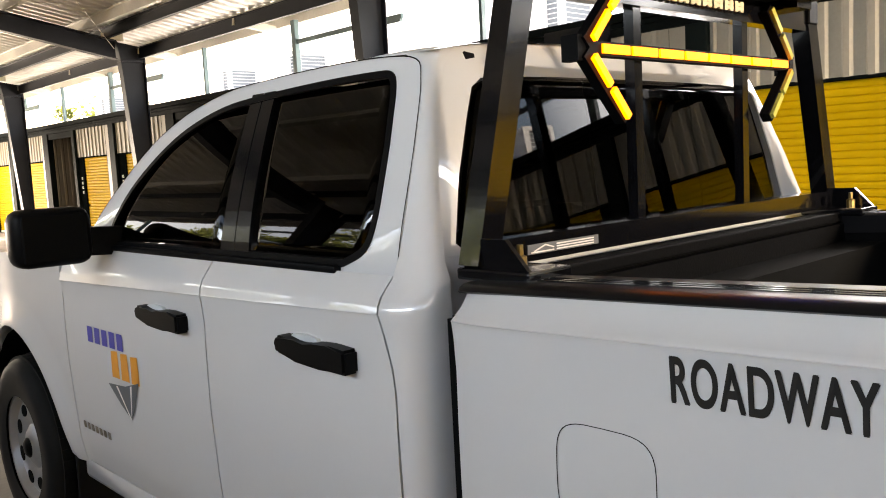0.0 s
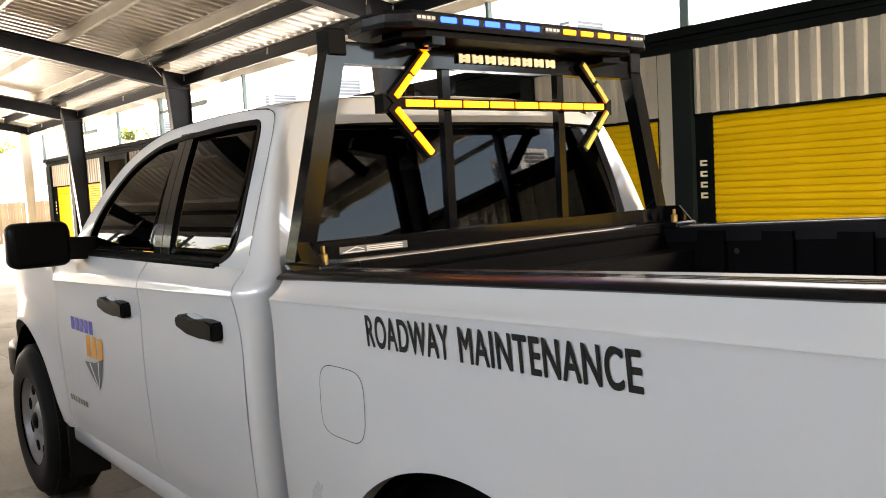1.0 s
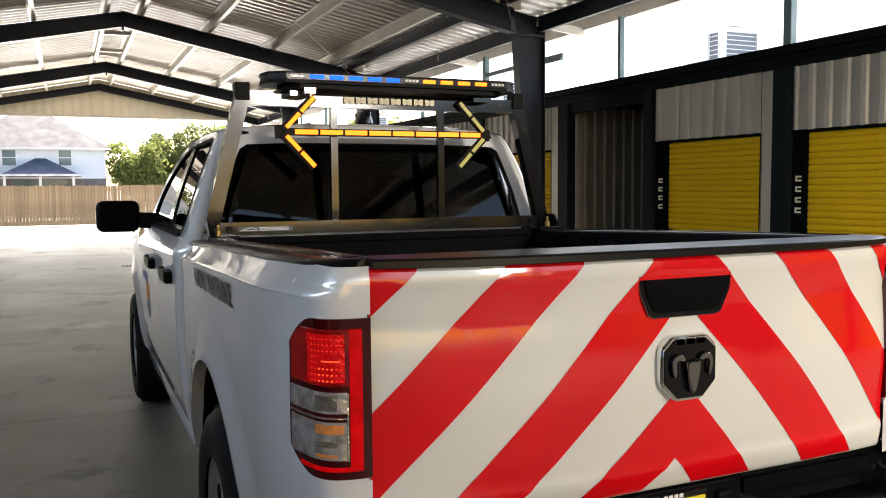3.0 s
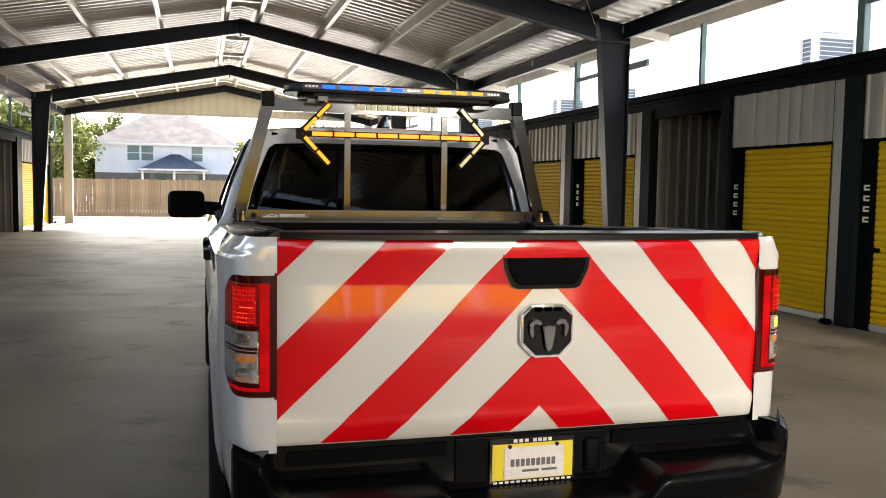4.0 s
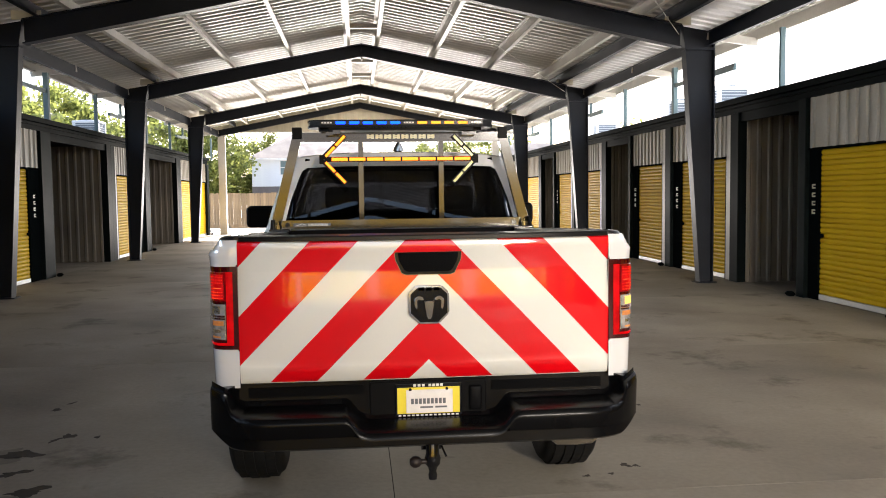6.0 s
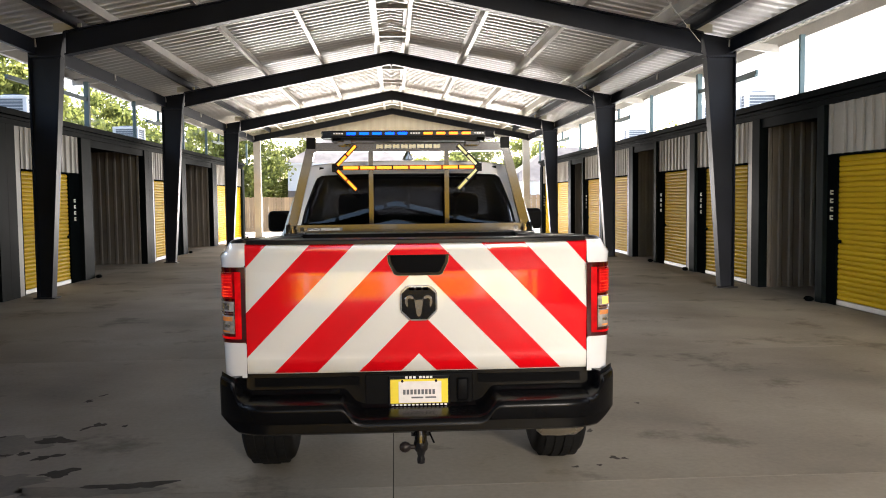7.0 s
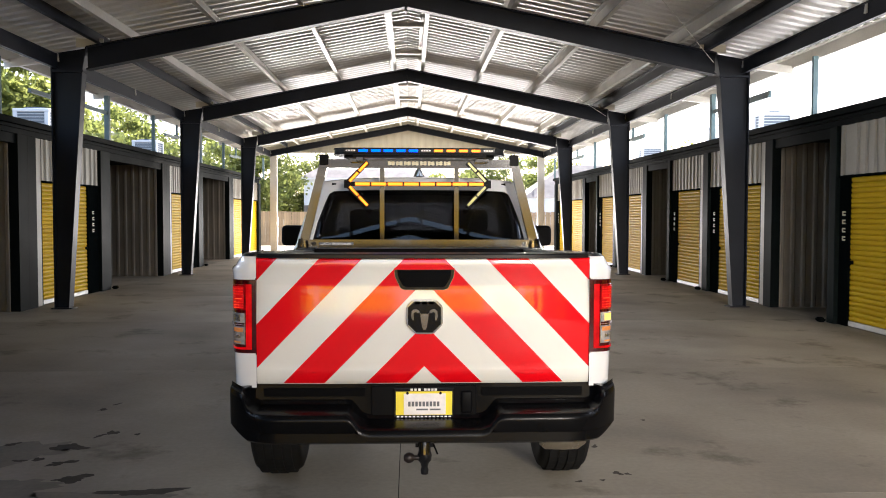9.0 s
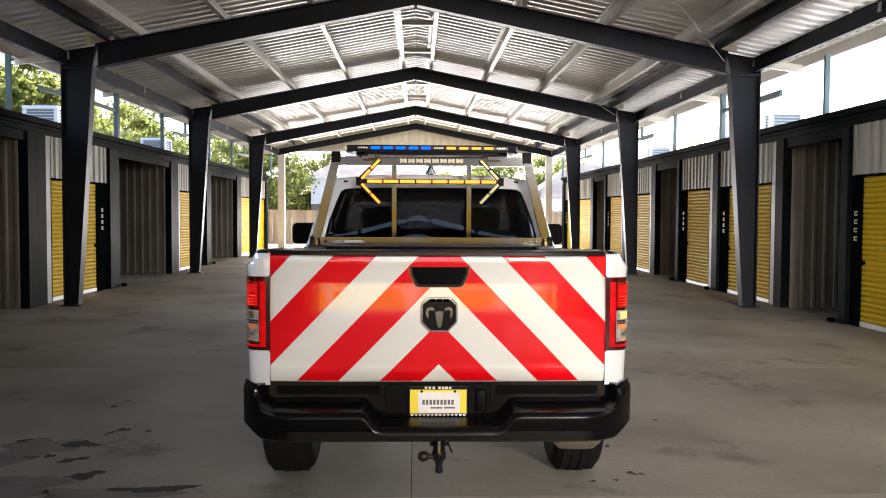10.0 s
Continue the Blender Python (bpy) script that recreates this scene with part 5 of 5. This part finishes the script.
# ---- headache rack with arrow board and light bar ----
RY = 1.985
rack = part("headache_rack", bars(((-0.90, RY, 1.437), (0.90, RY, 1.437), 0.06, 0.058, (0, 0.026, 1))), "rack", truck, "black steel headache rack")
for s in (-1, 1):
    part("upright", bars(((s * 0.885, RY, 1.41), (s * 0.722, RY, 2.045), 0.065, 0.06, (0, 1, 0))), "rack", rack)
    part("upright_tip", soft_box(s * 0.722 - 0.034, s * 0.722 + 0.034, RY - 0.036, RY + 0.034, 2.03, 2.112, 0.005, 1), "plastic", rack)
    part("mid_bar", bars(((s * 0.283, RY, 1.46), (s * 0.283, RY, 2.02), 0.034, 0.03, (0, 1, 0))), "rack", rack)
    foot = part("foot", soft_box(s * 0.845 - 0.07, s * 0.845 + 0.07, RY - 0.17, RY + 0.04, 1.386, 1.412, 0.006), "rack", rack)
    part("gusset", prism(bmesh.new(), [(RY - 0.16, 1.412), (RY - 0.03, 1.412), (RY - 0.03, 1.475), (RY - 0.10, 1.475)], 0, s * 0.90 - 0.006, s * 0.90 + 0.006), "rack", rack)
    part("bolt", lathe(bmesh.new(), [(0, 0.0), (0.014, 0.0), (0.014, 0.025), (0.007, 0.028), (0.007, 0.05), (0, 0.05)], 10, "z", (s * 0.86, RY - 0.10, 1.411)), "brass", rack, "brass bolt")
    part("foot_bolt", lathe(bmesh.new(), [(0, 0.0), (0.016, 0.0), (0.016, 0.01), (0, 0.012)], 12, "y", (s * 0.80, RY - 0.043, 1.436)), "gloss", rack)
part("top_bar", bars(((-0.70, RY, 2.042), (0.70, RY, 2.042), 0.05, 0.068)), "rack", rack)
for k in range(8):
    x = -0.242 + k * 0.0605
    bm = boxes((x + 0.003, x + 0.054, RY - 0.039, RY - 0.034, 2.034, 2.044), (x + 0.003, x + 0.054, RY - 0.039, RY - 0.034, 2.046, 2.056), (x + 0.003, x + 0.02, RY - 0.0392, RY - 0.0342, 2.030, 2.060), (x + 0.034, x + 0.052, RY - 0.0392, RY - 0.0342, 2.030, 2.060))
    part("maker_bar", bm, "cream", rack, "cream maker mark bar")
part("sticker", boxes((-0.76, -0.50, RY - 0.0335, RY - 0.031, 1.424, 1.446)), "ink", rack, "grey warning sticker")
bm = bmesh.new()
for k in range(3):
    box(bm, -0.66, -0.52, RY - 0.035, RY - 0.0336, 1.427 + k * 0.006, 1.430 + k * 0.006)
beam(bm, (-0.75, RY - 0.034, 1.428), (-0.67, RY - 0.034, 1.428), 0.002, 0.003)
beam(bm, (-0.74, RY - 0.034, 1.430), (-0.70, RY - 0.034, 1.442), 0.002, 0.003)
beam(bm, (-0.70, RY - 0.034, 1.442), (-0.67, RY - 0.034, 1.434), 0.002, 0.003)
part("sticker_print", bm, "paper", rack)

AY, AZ = RY - 0.05, 1.888
board = part("arrow_board", bars(((-0.53, AY + 0.015, AZ), (0.51, AY + 0.015, AZ), 0.03, 0.034)), "plastic", rack, "black arrow light board")
for s, x in ((-1, -0.545), (1, 0.52)):
    dx = -s * 0.155
    bm = bars(((x, AY + 0.012, AZ + 0.01), (x + dx, AY + 0.012, AZ + 0.165), 0.034, 0.03, (0, 1, 0)), ((x, AY + 0.012, AZ - 0.01), (x + dx, AY + 0.012, AZ - 0.165), 0.034, 0.03, (0, 1, 0)), ((x + s * 0.01, AY + 0.03, AZ - 0.03), (x + s * 0.01, AY + 0.03, AZ + 0.03), 0.03, 0.05, (0, 1, 0)))
    part("arrow_head", bm, "plastic", board)
    for up in (-1, 1):
        for a, b in ((0.12, 0.52), (0.58, 0.98)):
            p, q = Vector((x + dx * a, AY - 0.008, AZ + up * 0.165 * a)), Vector((x + dx * b, AY - 0.008, AZ + up * 0.165 * b))
            part("diode_bar", bars((p, q, 0.018, 0.012, (0, 1, 0))), "amber_lit" if s < 0 else "amber_off", board, "lit amber diode bar" if s < 0 else "unlit pale yellow diode bar")
for k in range(8):
    x = -0.485 + k * 0.123
    part("diode_bar", boxes((x, x + 0.110, AY - 0.006, AY + 0.002, AZ - 0.011, AZ + 0.011)), "amber_lit", board, "lit amber diode bar")

LBY, LBZ = 1.93, 2.117
bm = bmesh.new()
oval = [(-0.645, 0.0), (-0.63, -0.10), (-0.56, -0.15), (0.56, -0.15), (0.63, -0.10), (0.645, 0.0), (0.63, 0.10), (0.56, 0.15), (-0.56, 0.15), (-0.63, 0.10)]
prism(bm, [(x, y + LBY) for x, y in oval], 2, LBZ - 0.018, LBZ - 0.002)
bar = part("light_bar", bm, "plastic", rack, "black roof light bar with blue and amber modules")
part("bar_top", prism(bmesh.new(), [(x, y + LBY) for x, y in oval], 2, LBZ + 0.024, LBZ + 0.032), "plastic", bar)
part("bar_tray", prism(bmesh.new(), [(x * 0.88, y * 0.85 + LBY) for x, y in oval], 2, LBZ - 0.038, LBZ - 0.018), "plastic", bar)
bm = bmesh.new()
prism(bm, [(x * 0.992, y * 0.985 + LBY) for x, y in oval], 2, LBZ - 0.002, LBZ + 0.024)
part("lens_cover", bm, "smoke", bar, "smoked clear lens")
for k in range(12):
    x = -0.55 + k * 0.0925
    lit = {1: "blue_lit", 2: "blue_lit", 3: "blue_lit", 4: "blue_lit", 5: "blue_lit", 7: "amber_lit", 8: "amber_lit", 9: "amber_lit", 10: "amber_lit"}.get(k, "white_off")
    part("module", soft_box(x + 0.008, x + 0.074, LBY - 0.153, LBY - 0.146, LBZ + 0.002, LBZ + 0.020, 0.003, 1), lit, bar, {"blue_lit": "lit blue module", "amber_lit": "lit amber module"}.get(lit, "unlit module"))
for k in (0, 6, 11):
    for q in range(4):
        x = -0.55 + k * 0.0925 + 0.006 + q * 0.019
        part("small_diode", boxes((x, x + 0.012, LBY - 0.1555, LBY - 0.1525, LBZ + 0.007, LBZ + 0.016)), "paper", bar, "small pale diode")
for s in (-1, 1):
    part("bar_mount", boxes((s * 0.47 - 0.05, s * 0.47 + 0.05, LBY - 0.06, RY + 0.05, 2.05, LBZ - 0.03)), "rack", bar)
part("warning_socket", boxes((-0.47, -0.42, LBY - 0.13, LBY - 0.08, 2.055, 2.08)), "rack", bar)


# ---- lettering and door mark on the side ----
def lettering(name, text, mat, y_start, y_end, z0, z1, bold, parent):
    """Heavy vinyl letters on the left side, read from nose to tail."""
    cu = bpy.data.curves.new(name, "FONT")
    cu.body, cu.space_character = text, 1.10
    tmp = new(name, cu)
    me = bpy.data.meshes.new_from_object(tmp.evaluated_get(bpy.context.evaluated_depsgraph_get()))
    bpy.data.objects.remove(tmp)
    one = bmesh.new()
    one.from_mesh(me)
    bmesh.ops.triangulate(one, faces=one.faces[:])
    bm = bmesh.new()
    lift = {}
    for k, (dx, dy) in enumerate(((0, 0), (-1, 0), (1, 0), (-0.5, 0.6), (0.5, -0.6), (0.5, 0.6), (-0.5, -0.6))):
        vs = [bm.verts.new((v.co.x + dx * bold, v.co.y + dy * bold, 0)) for v in one.verts]
        lift.update((v, 0.0012 + 0.00012 * k) for v in vs)
        one.verts.index_update()
        for f in one.faces:
            bm.faces.new([vs[v.index] for v in f.verts])
    xs = [v.co.x for v in bm.verts]
    ys = [v.co.y for v in bm.verts]
    x0, x1, h0, h1 = min(xs), max(xs), min(ys), max(ys)
    for v in bm.verts:
        y = y_start + (y_end - y_start) * (v.co.x - x0) / (x1 - x0)
        z = z0 + (z1 - z0) * (v.co.y - h0) / (h1 - h0) + 0.016 * (1.43 - y)
        v.co = (-side_x(y, z) - lift[v], y, z)
    return part(name, bm, mat, parent)


for word, ya, yb in (("ROADWAY", 1.430, 1.122), ("MAINTENANCE", 1.092, 0.632)):
    lettering("side_lettering", word, "black_vinyl", ya, yb, 1.243, 1.322, 0.032, truck)


def vinyl(name, outline, mat, lift=0.002):
    bm = bmesh.new()
    ys = [p[0] for p in outline]
    vs = [bm.verts.new((-side_x(y, z) - lift, y, z)) for y, z in outline]
    bm.faces.new(vs)
    return part(name, bm, mat, front_doors[0])


for k in range(5):
    y = 3.93 - k * 0.068
    vinyl("blue_bar", [(y, 1.040), (y, 1.100), (y - 0.050, 1.100), (y - 0.050, 1.040)], "blue_vinyl")
for k in range(3):
    y = 3.725 - k * 0.083
    vinyl("orange_bar", [(y, 0.935), (y - 0.005, 1.030), (y - 0.062, 1.035), (y - 0.066, 0.935)], "orange_vinyl")
vinyl("mark_shield", [(3.77, 0.905), (3.62, 0.915), (3.50, 0.945), (3.56, 0.84), (3.60, 0.795), (3.68, 0.84)], "grey_vinyl", 0.003)
vinyl("mark_lane", [(3.70, 0.905), (3.685, 0.907), (3.60, 0.80), (3.605, 0.797)], "paper", 0.004)
vinyl("mark_lane", [(3.575, 0.922), (3.56, 0.926), (3.597, 0.80), (3.60, 0.797)], "paper", 0.004)
for k in range(7):
    y = 4.10 - k * 0.04
    vinyl("door_badge_bar", [(y, 0.672), (y, 0.70), (y - 0.028, 0.70), (y - 0.028, 0.672)], "chrome")


# fuel flap outline
def fuel_ring(r, lift):
    pts = []
    for k in range(40):
        a = 2 * math.pi * k / 40
        c, q = math.cos(a), math.sin(a)
        y = 1.565 + r * math.copysign(abs(c) ** 0.5, c) * 0.105
        z = 1.08 + r * math.copysign(abs(q) ** 0.5, q) * 0.094
        pts.append((-side_x(y, z) - lift, y, z))
    return pts


bm = bmesh.new()
grid(bm, [fuel_ring(1.0, 0.0012), fuel_ring(0.982, 0.0012)], close=True)
part("fuel_gap", bm, "dark", truck, "thin gap round the fuel flap")


# the lean, panel by panel
for ob in truck.children_recursive:
    kind = ob.name.split(".")[0]
    for v in ob.data.vertices:
        y, z = v.co.y, v.co.z
        if kind in ("bed_rail_cap", "rail_rib", "stake_pocket"):
            v.co.z -= 0.036 * y
        elif kind == "bedside":
            v.co.z += rake(y, z, 0.012 - 0.036 * y)
        elif kind in ("rear_door", "front_door"):
            v.co.z += rake(y, z, 0.0)

# the bed is a little longer than drawn above, the cab stands a little further on
for ob in truck.children_recursive:
    for v in ob.data.vertices:
        v.co.y += float(np.interp(v.co.y, [0.15, 0.65, 1.43, 1.95, 2.3, 6.0], [0.0, 0.125, 0.139, 0.139, 0.130, 0.130]))


# ---- outside: fence, house, trees ----
fence = tagged(new("fence"), "weathered cedar board fence across the end of the yard", "fence")
FY = 41.5
bm = boxes((-0.068, 0.068, 0, 0.02, 0.03, 1.80))
bmesh.ops.recalc_face_normals(bm, faces=bm.faces[:])
picket = bpy.data.meshes.new("board")
bm.to_mesh(picket)
bm.free()
picket.materials.append(M["fence"])
for k in range(240):
    piece("board", picket, fence, Matrix.Translation((-19.0 + 0.142 * k, FY + random.uniform(-0.004, 0.004), random.uniform(-0.03, 0.02))) @ pose(0, 0, 0, 0, random.uniform(-0.4, 0.4), 0))
for z in (0.3, 0.95, 1.55):
    part("rail", boxes((-60, 60, FY + 0.024, FY + 0.064, z, z + 0.09)), "fence", fence)
part("kickboard", boxes((-60, 60, FY - 0.025, FY - 0.005, -0.05, 0.16)), "fence", fence)
bm = bmesh.new()
for k in range(300):
    x = -61.5 + 0.142 * k
    box(bm, x - 0.068, x + 0.068, FY, FY + 0.02, 0.0, 1.8)
    x = 15.2 + 0.142 * k
    box(bm, x - 0.068, x + 0.068, FY, FY + 0.02, 0.0, 1.8)
tagged(part("far_boards", bm, "fence", fence), kind="stuff")

house = thing("house", "two-storey white house behind the fence with a grey hip roof", "house", at=(0, 0, 0))
HX0, HX1, HY0, HY1 = -8.3, 1.2, 62.0, 70.0
bm = boxes((HX0, HX1, HY0, HY1, -0.2, 4.45))
house_wall = part("wall", bm, "house", house)
bm = boxes((HX0 - 0.01, HX1 + 0.01, HY0 - 0.012, HY0, 0.0, 0.185))
lap = bpy.data.meshes.new("board")
bm.to_mesh(lap)
bm.free()
lap.materials.append(M["house"])
for k in range(22):
    piece("board", lap, house_wall, Matrix.Translation((0, 0, 0.1 + k * 0.2)))


def hip(x0, x1, y0, y1, z0, z1, over, slope_in):
    bm = bmesh.new()
    a = [bm.verts.new(p) for p in ((x0 - over, y0 - over, z0), (x1 + over, y0 - over, z0), (x1 + over, y1 + over, z0), (x0 - over, y1 + over, z0))]
    ym = (y0 + y1) / 2
    b = [bm.verts.new((x0 + slope_in, ym, z1)), bm.verts.new((x1 - slope_in, ym, z1))]
    bm.faces.new((a[0], a[1], b[1], b[0]))
    bm.faces.new((a[2], a[3], b[0], b[1]))
    bm.faces.new((a[1], a[2], b[1]))
    bm.faces.new((a[3], a[0], b[0]))
    bm.faces.new(a[::-1])
    return bm


part("roof", hip(HX0, HX1, HY0, HY1, 4.45, 6.95, 0.4, 3.4), "shingle", house)
part("eave_board", boxes((HX0 - 0.4, HX1 + 0.4, HY0 - 0.43, HY0 - 0.40, 4.33, 4.47)), "frame", house)
part("porch_roof", hip(-5.1, -0.7, HY0 - 2.6, HY0 + 2.6, 2.5, 3.75, 0.3, 1.9), "shingle_dark", house, "blue-grey porch roof")
for x in (-5.0, -2.9, -0.9):
    part("porch_post", boxes((x - 0.08, x + 0.08, HY0 - 2.5, HY0 - 2.34, -0.2, 2.5)), "frame", house)
# this dark panel carries the shade under the porch in its colour
part("porch_shade", boxes((-4.6, -1.3, HY0 - 0.06, HY0 - 0.02, 0.2, 2.3)), "pane", house, "patio opening, dark with the porch's shade")
part("skirt", boxes((HX0 - 0.02, HX1 + 0.02, HY0 - 0.05, HY0 - 0.013, -0.2, 2.35)), "shingle", house, "grey brick ground storey")
for x0, x1 in ((-6.15, -5.35), (-5.2, -4.4), (-1.75, -0.98)):
    w = part("window", boxes((x0 - 0.08, x1 + 0.08, HY0 - 0.05, HY0 - 0.012, 3.18, 4.38)), "frame", house)
    part("window_pane", boxes((x0, x1, HY0 - 0.06, HY0 - 0.05, 3.26, 3.76), (x0, x1, HY0 - 0.06, HY0 - 0.05, 3.81, 4.30)), "pane", w)

second = thing("house", "grey-roofed house seen past the far end on the other side", "house")
part("wall", boxes((9.5, 20, 64, 72, -0.2, 3.0)), "house", second)
part("roof", hip(9.5, 20, 64, 72, 3.0, 5.9, 0.4, 3.6), "shingle", second)


def tree(seed, height, spread, count):
    rnd = random.Random(seed)
    t = thing("tree", "leafy green tree in the sun behind the yard", "tree", "trees round the yard")
    bm = bmesh.new()
    limbs = []
    def limb(a, d, r, n, length):
        a = Vector(a)
        pts = [(a.copy(), r)]
        for _ in range(n):
            d = (d + Vector((rnd.uniform(-.25, .25), rnd.uniform(-.25, .25), rnd.uniform(-.05, .2)))).normalized()
            a = a + d * length / n
            r *= 0.78
            pts.append((a.copy(), r))
        rows = []
        for p, rr in pts:
            rows.append([p + Vector((rr * math.cos(k * math.pi / 3), rr * math.sin(k * math.pi / 3), 0)) for k in range(6)])
        grid(bm, rows, close=True)
        limbs.append(pts)
        return pts
    trunk = limb((0, 0, -0.2), Vector((0, 0, 1)), 0.20, 6, height * 0.6)
    for k in range(9):
        p, r = trunk[2 + k % 5]
        a = rnd.uniform(0, 6.28)
        limb(p, Vector((math.cos(a), math.sin(a), rnd.uniform(0.3, 0.9))).normalized(), r * 0.6, 4, spread * rnd.uniform(0.6, 1.0))
    part("trunk", bm, "bark", t, "", True)
    centres = [(p, rnd.uniform(0.5, 1.0)) for pts in limbs for p, _ in pts[2:]]
    for _ in range(26):
        a, b = rnd.uniform(0, 6.28), rnd.uniform(0.2, 1)
        centres.append((Vector((spread * b * math.cos(a), spread * b * math.sin(a), height * rnd.uniform(0.35, 0.98))), rnd.uniform(0.5, 1.1)))
    verts, faces = [], []
    for _ in range(count):
        c, rad = centres[rnd.randrange(len(centres))]
        v = Vector((rnd.gauss(0, 1), rnd.gauss(0, 1), rnd.gauss(0, 0.8))) * rad * 0.55
        p = c + v
        u = Vector((rnd.gauss(0, 1), rnd.gauss(0, 1), rnd.gauss(0, 1))).normalized()
        w = u.orthogonal().normalized() * rnd.uniform(0.07, 0.14)
        u = u * rnd.uniform(0.12, 0.25)
        i = len(verts)
        verts += [p - u, p + w, p + u, p - w]
        faces.append((i, i + 1, i + 2, i + 3))
    me = bpy.data.meshes.new("crown")
    me.from_pydata([tuple(v) for v in verts], [], faces)
    me.materials.append(M["leaf"])
    crown = new("crown", me)
    crown.parent = t
    return t


oak = tree(3, 8.0, 3.2, 9000)
oak.location = (-11.5, 60.0, 0)
elm = tree(8, 6.5, 2.6, 8000)
elm.location = (-15.5, 56.0, 0)
for k, (x, y, turn, size) in enumerate(((-19, 12, 40, 0.9), (-20, 19, 130, 1.0), (-18.5, 26, 220, 0.85), (-20, 34, 300, 1.05), (-18, 41, 20, 0.9), (-22, 4, 80, 1.1), (3.4, 63, 160, 0.75), (6.5, 66, 75, 0.8), (14, 80, 250, 1.1), (-9.5, 66, 10, 0.8), (-20, 15.5, 10, 1.0), (-21, 22.5, 75, 1.1), (-19.5, 29.5, 200, 0.95), (-21, 37, 255, 1.1), (-22, 45, 140, 1.1), (-19, 51, 310, 1.0), (-23, 9, 60, 1.1), (-24, 60, 100, 1.2), (24, 66, 190, 1.1), (-18, 66, 333, 1.0), (-17.5, 8.5, 15, 1.05), (-17.8, 16, 190, 1.12), (-17.2, 23, 95, 1.08), (-17.5, 31, 265, 1.1), (-17.0, 1.5, 145, 1.05))):
    m = Matrix.Translation((x, y, 0)) @ pose(0, 0, 0, 0, 0, turn)
    c = copy_thing(oak if k % 2 else elm, m)
    c.scale = (size, size, size)

# dark damp stains on the floor
def stain(name, cx, cy, rx, ry, seed, look_of, label):
    rnd = random.Random(seed)
    ph = [rnd.uniform(0, 6.28) for _ in range(5)]
    lean = rnd.uniform(-0.5, 0.9)
    bm = bmesh.new()
    vs = []
    for k in range(56):
        a = 2 * math.pi * k / 56
        r = 0.95 + 0.30 * math.sin(2 * a + ph[0]) + 0.22 * math.sin(3 * a + ph[1]) + 0.15 * math.sin(5 * a + ph[2]) + 0.10 * math.sin(9 * a + ph[3]) + 0.06 * math.sin(17 * a + ph[4])
        x, y = rx * r * math.cos(a), ry * r * math.sin(a)
        vs.append(bm.verts.new((cx + x + lean * y, cy + y, 0.0012 if look_of == "damp" else 0.0024)))
    bm.faces.new(vs)
    bmesh.ops.triangulate(bm, faces=bm.faces[:])
    return tagged(part(name, bm, look_of), label, "stain", "floor stains", "structure")


STAINS = ((-2.18, 0.97, 0.11, 0.07), (-1.67, 0.70, 0.20, 0.07), (-2.39, 1.31, 0.07, 0.06), (-2.49, 1.70, 0.10, 0.10), (-2.58, 1.40, 0.03, 0.05), (-2.93, 1.79, 0.05, 0.04), (-2.38, 2.01, 0.03, 0.05), (-2.32, 2.09, 0.04, 0.06), (-2.69, 1.37, 0.04, 0.03), (-2.67, 2.86, 0.03, 0.05), (-2.62, 3.06, 0.02, 0.04), (-2.12, 2.04, 0.02, 0.03), (1.26, 0.97, 0.025, 0.04), (1.32, 0.95, 0.015, 0.03), (0.98, 0.81, 0.02, 0.02), (1.13, 0.83, 0.02, 0.015), (1.25, 1.60, 0.015, 0.05), (1.81, 2.35, 0.02, 0.02))
for k, (x, y, rx, ry) in enumerate(STAINS):
    stain("floor_stain", x, y, rx, ry, k, "stain", "dark oily stain on the concrete floor")
for k, (x, y, rx, ry) in enumerate(((-2.50, 0.80, 0.30, 0.20), (-1.95, 0.62, 0.34, 0.10), (-2.75, 1.55, 0.30, 0.28))):
    stain("damp_patch", x, y, rx, ry, 40 + k, "damp", "damp grey-brown patch on the concrete floor")

# drain in the middle of the aisle
drain = thing("drain_grate", "rusty slotted drain grate set in the concrete floor", "drain grate", at=(-0.14, 17.0, 0))
part("grate_frame", boxes((-0.32, 0.32, -0.17, -0.14, 0.001, 0.006), (-0.32, 0.32, 0.14, 0.17, 0.001, 0.006), (-0.32, -0.29, -0.139, 0.139, 0.001, 0.006), (0.29, 0.32, -0.139, 0.139, 0.001, 0.006)), "brown", drain)
part("grate_pit", boxes((-0.289, 0.289, -0.139, 0.139, 0.0012, 0.0025)), "dark", drain)
for k in range(7):
    x = -0.24 + 0.08 * k
    part("grate_bar", boxes((x - 0.012, x + 0.012, -0.139, 0.139, 0.003, 0.006)), "brown", drain)
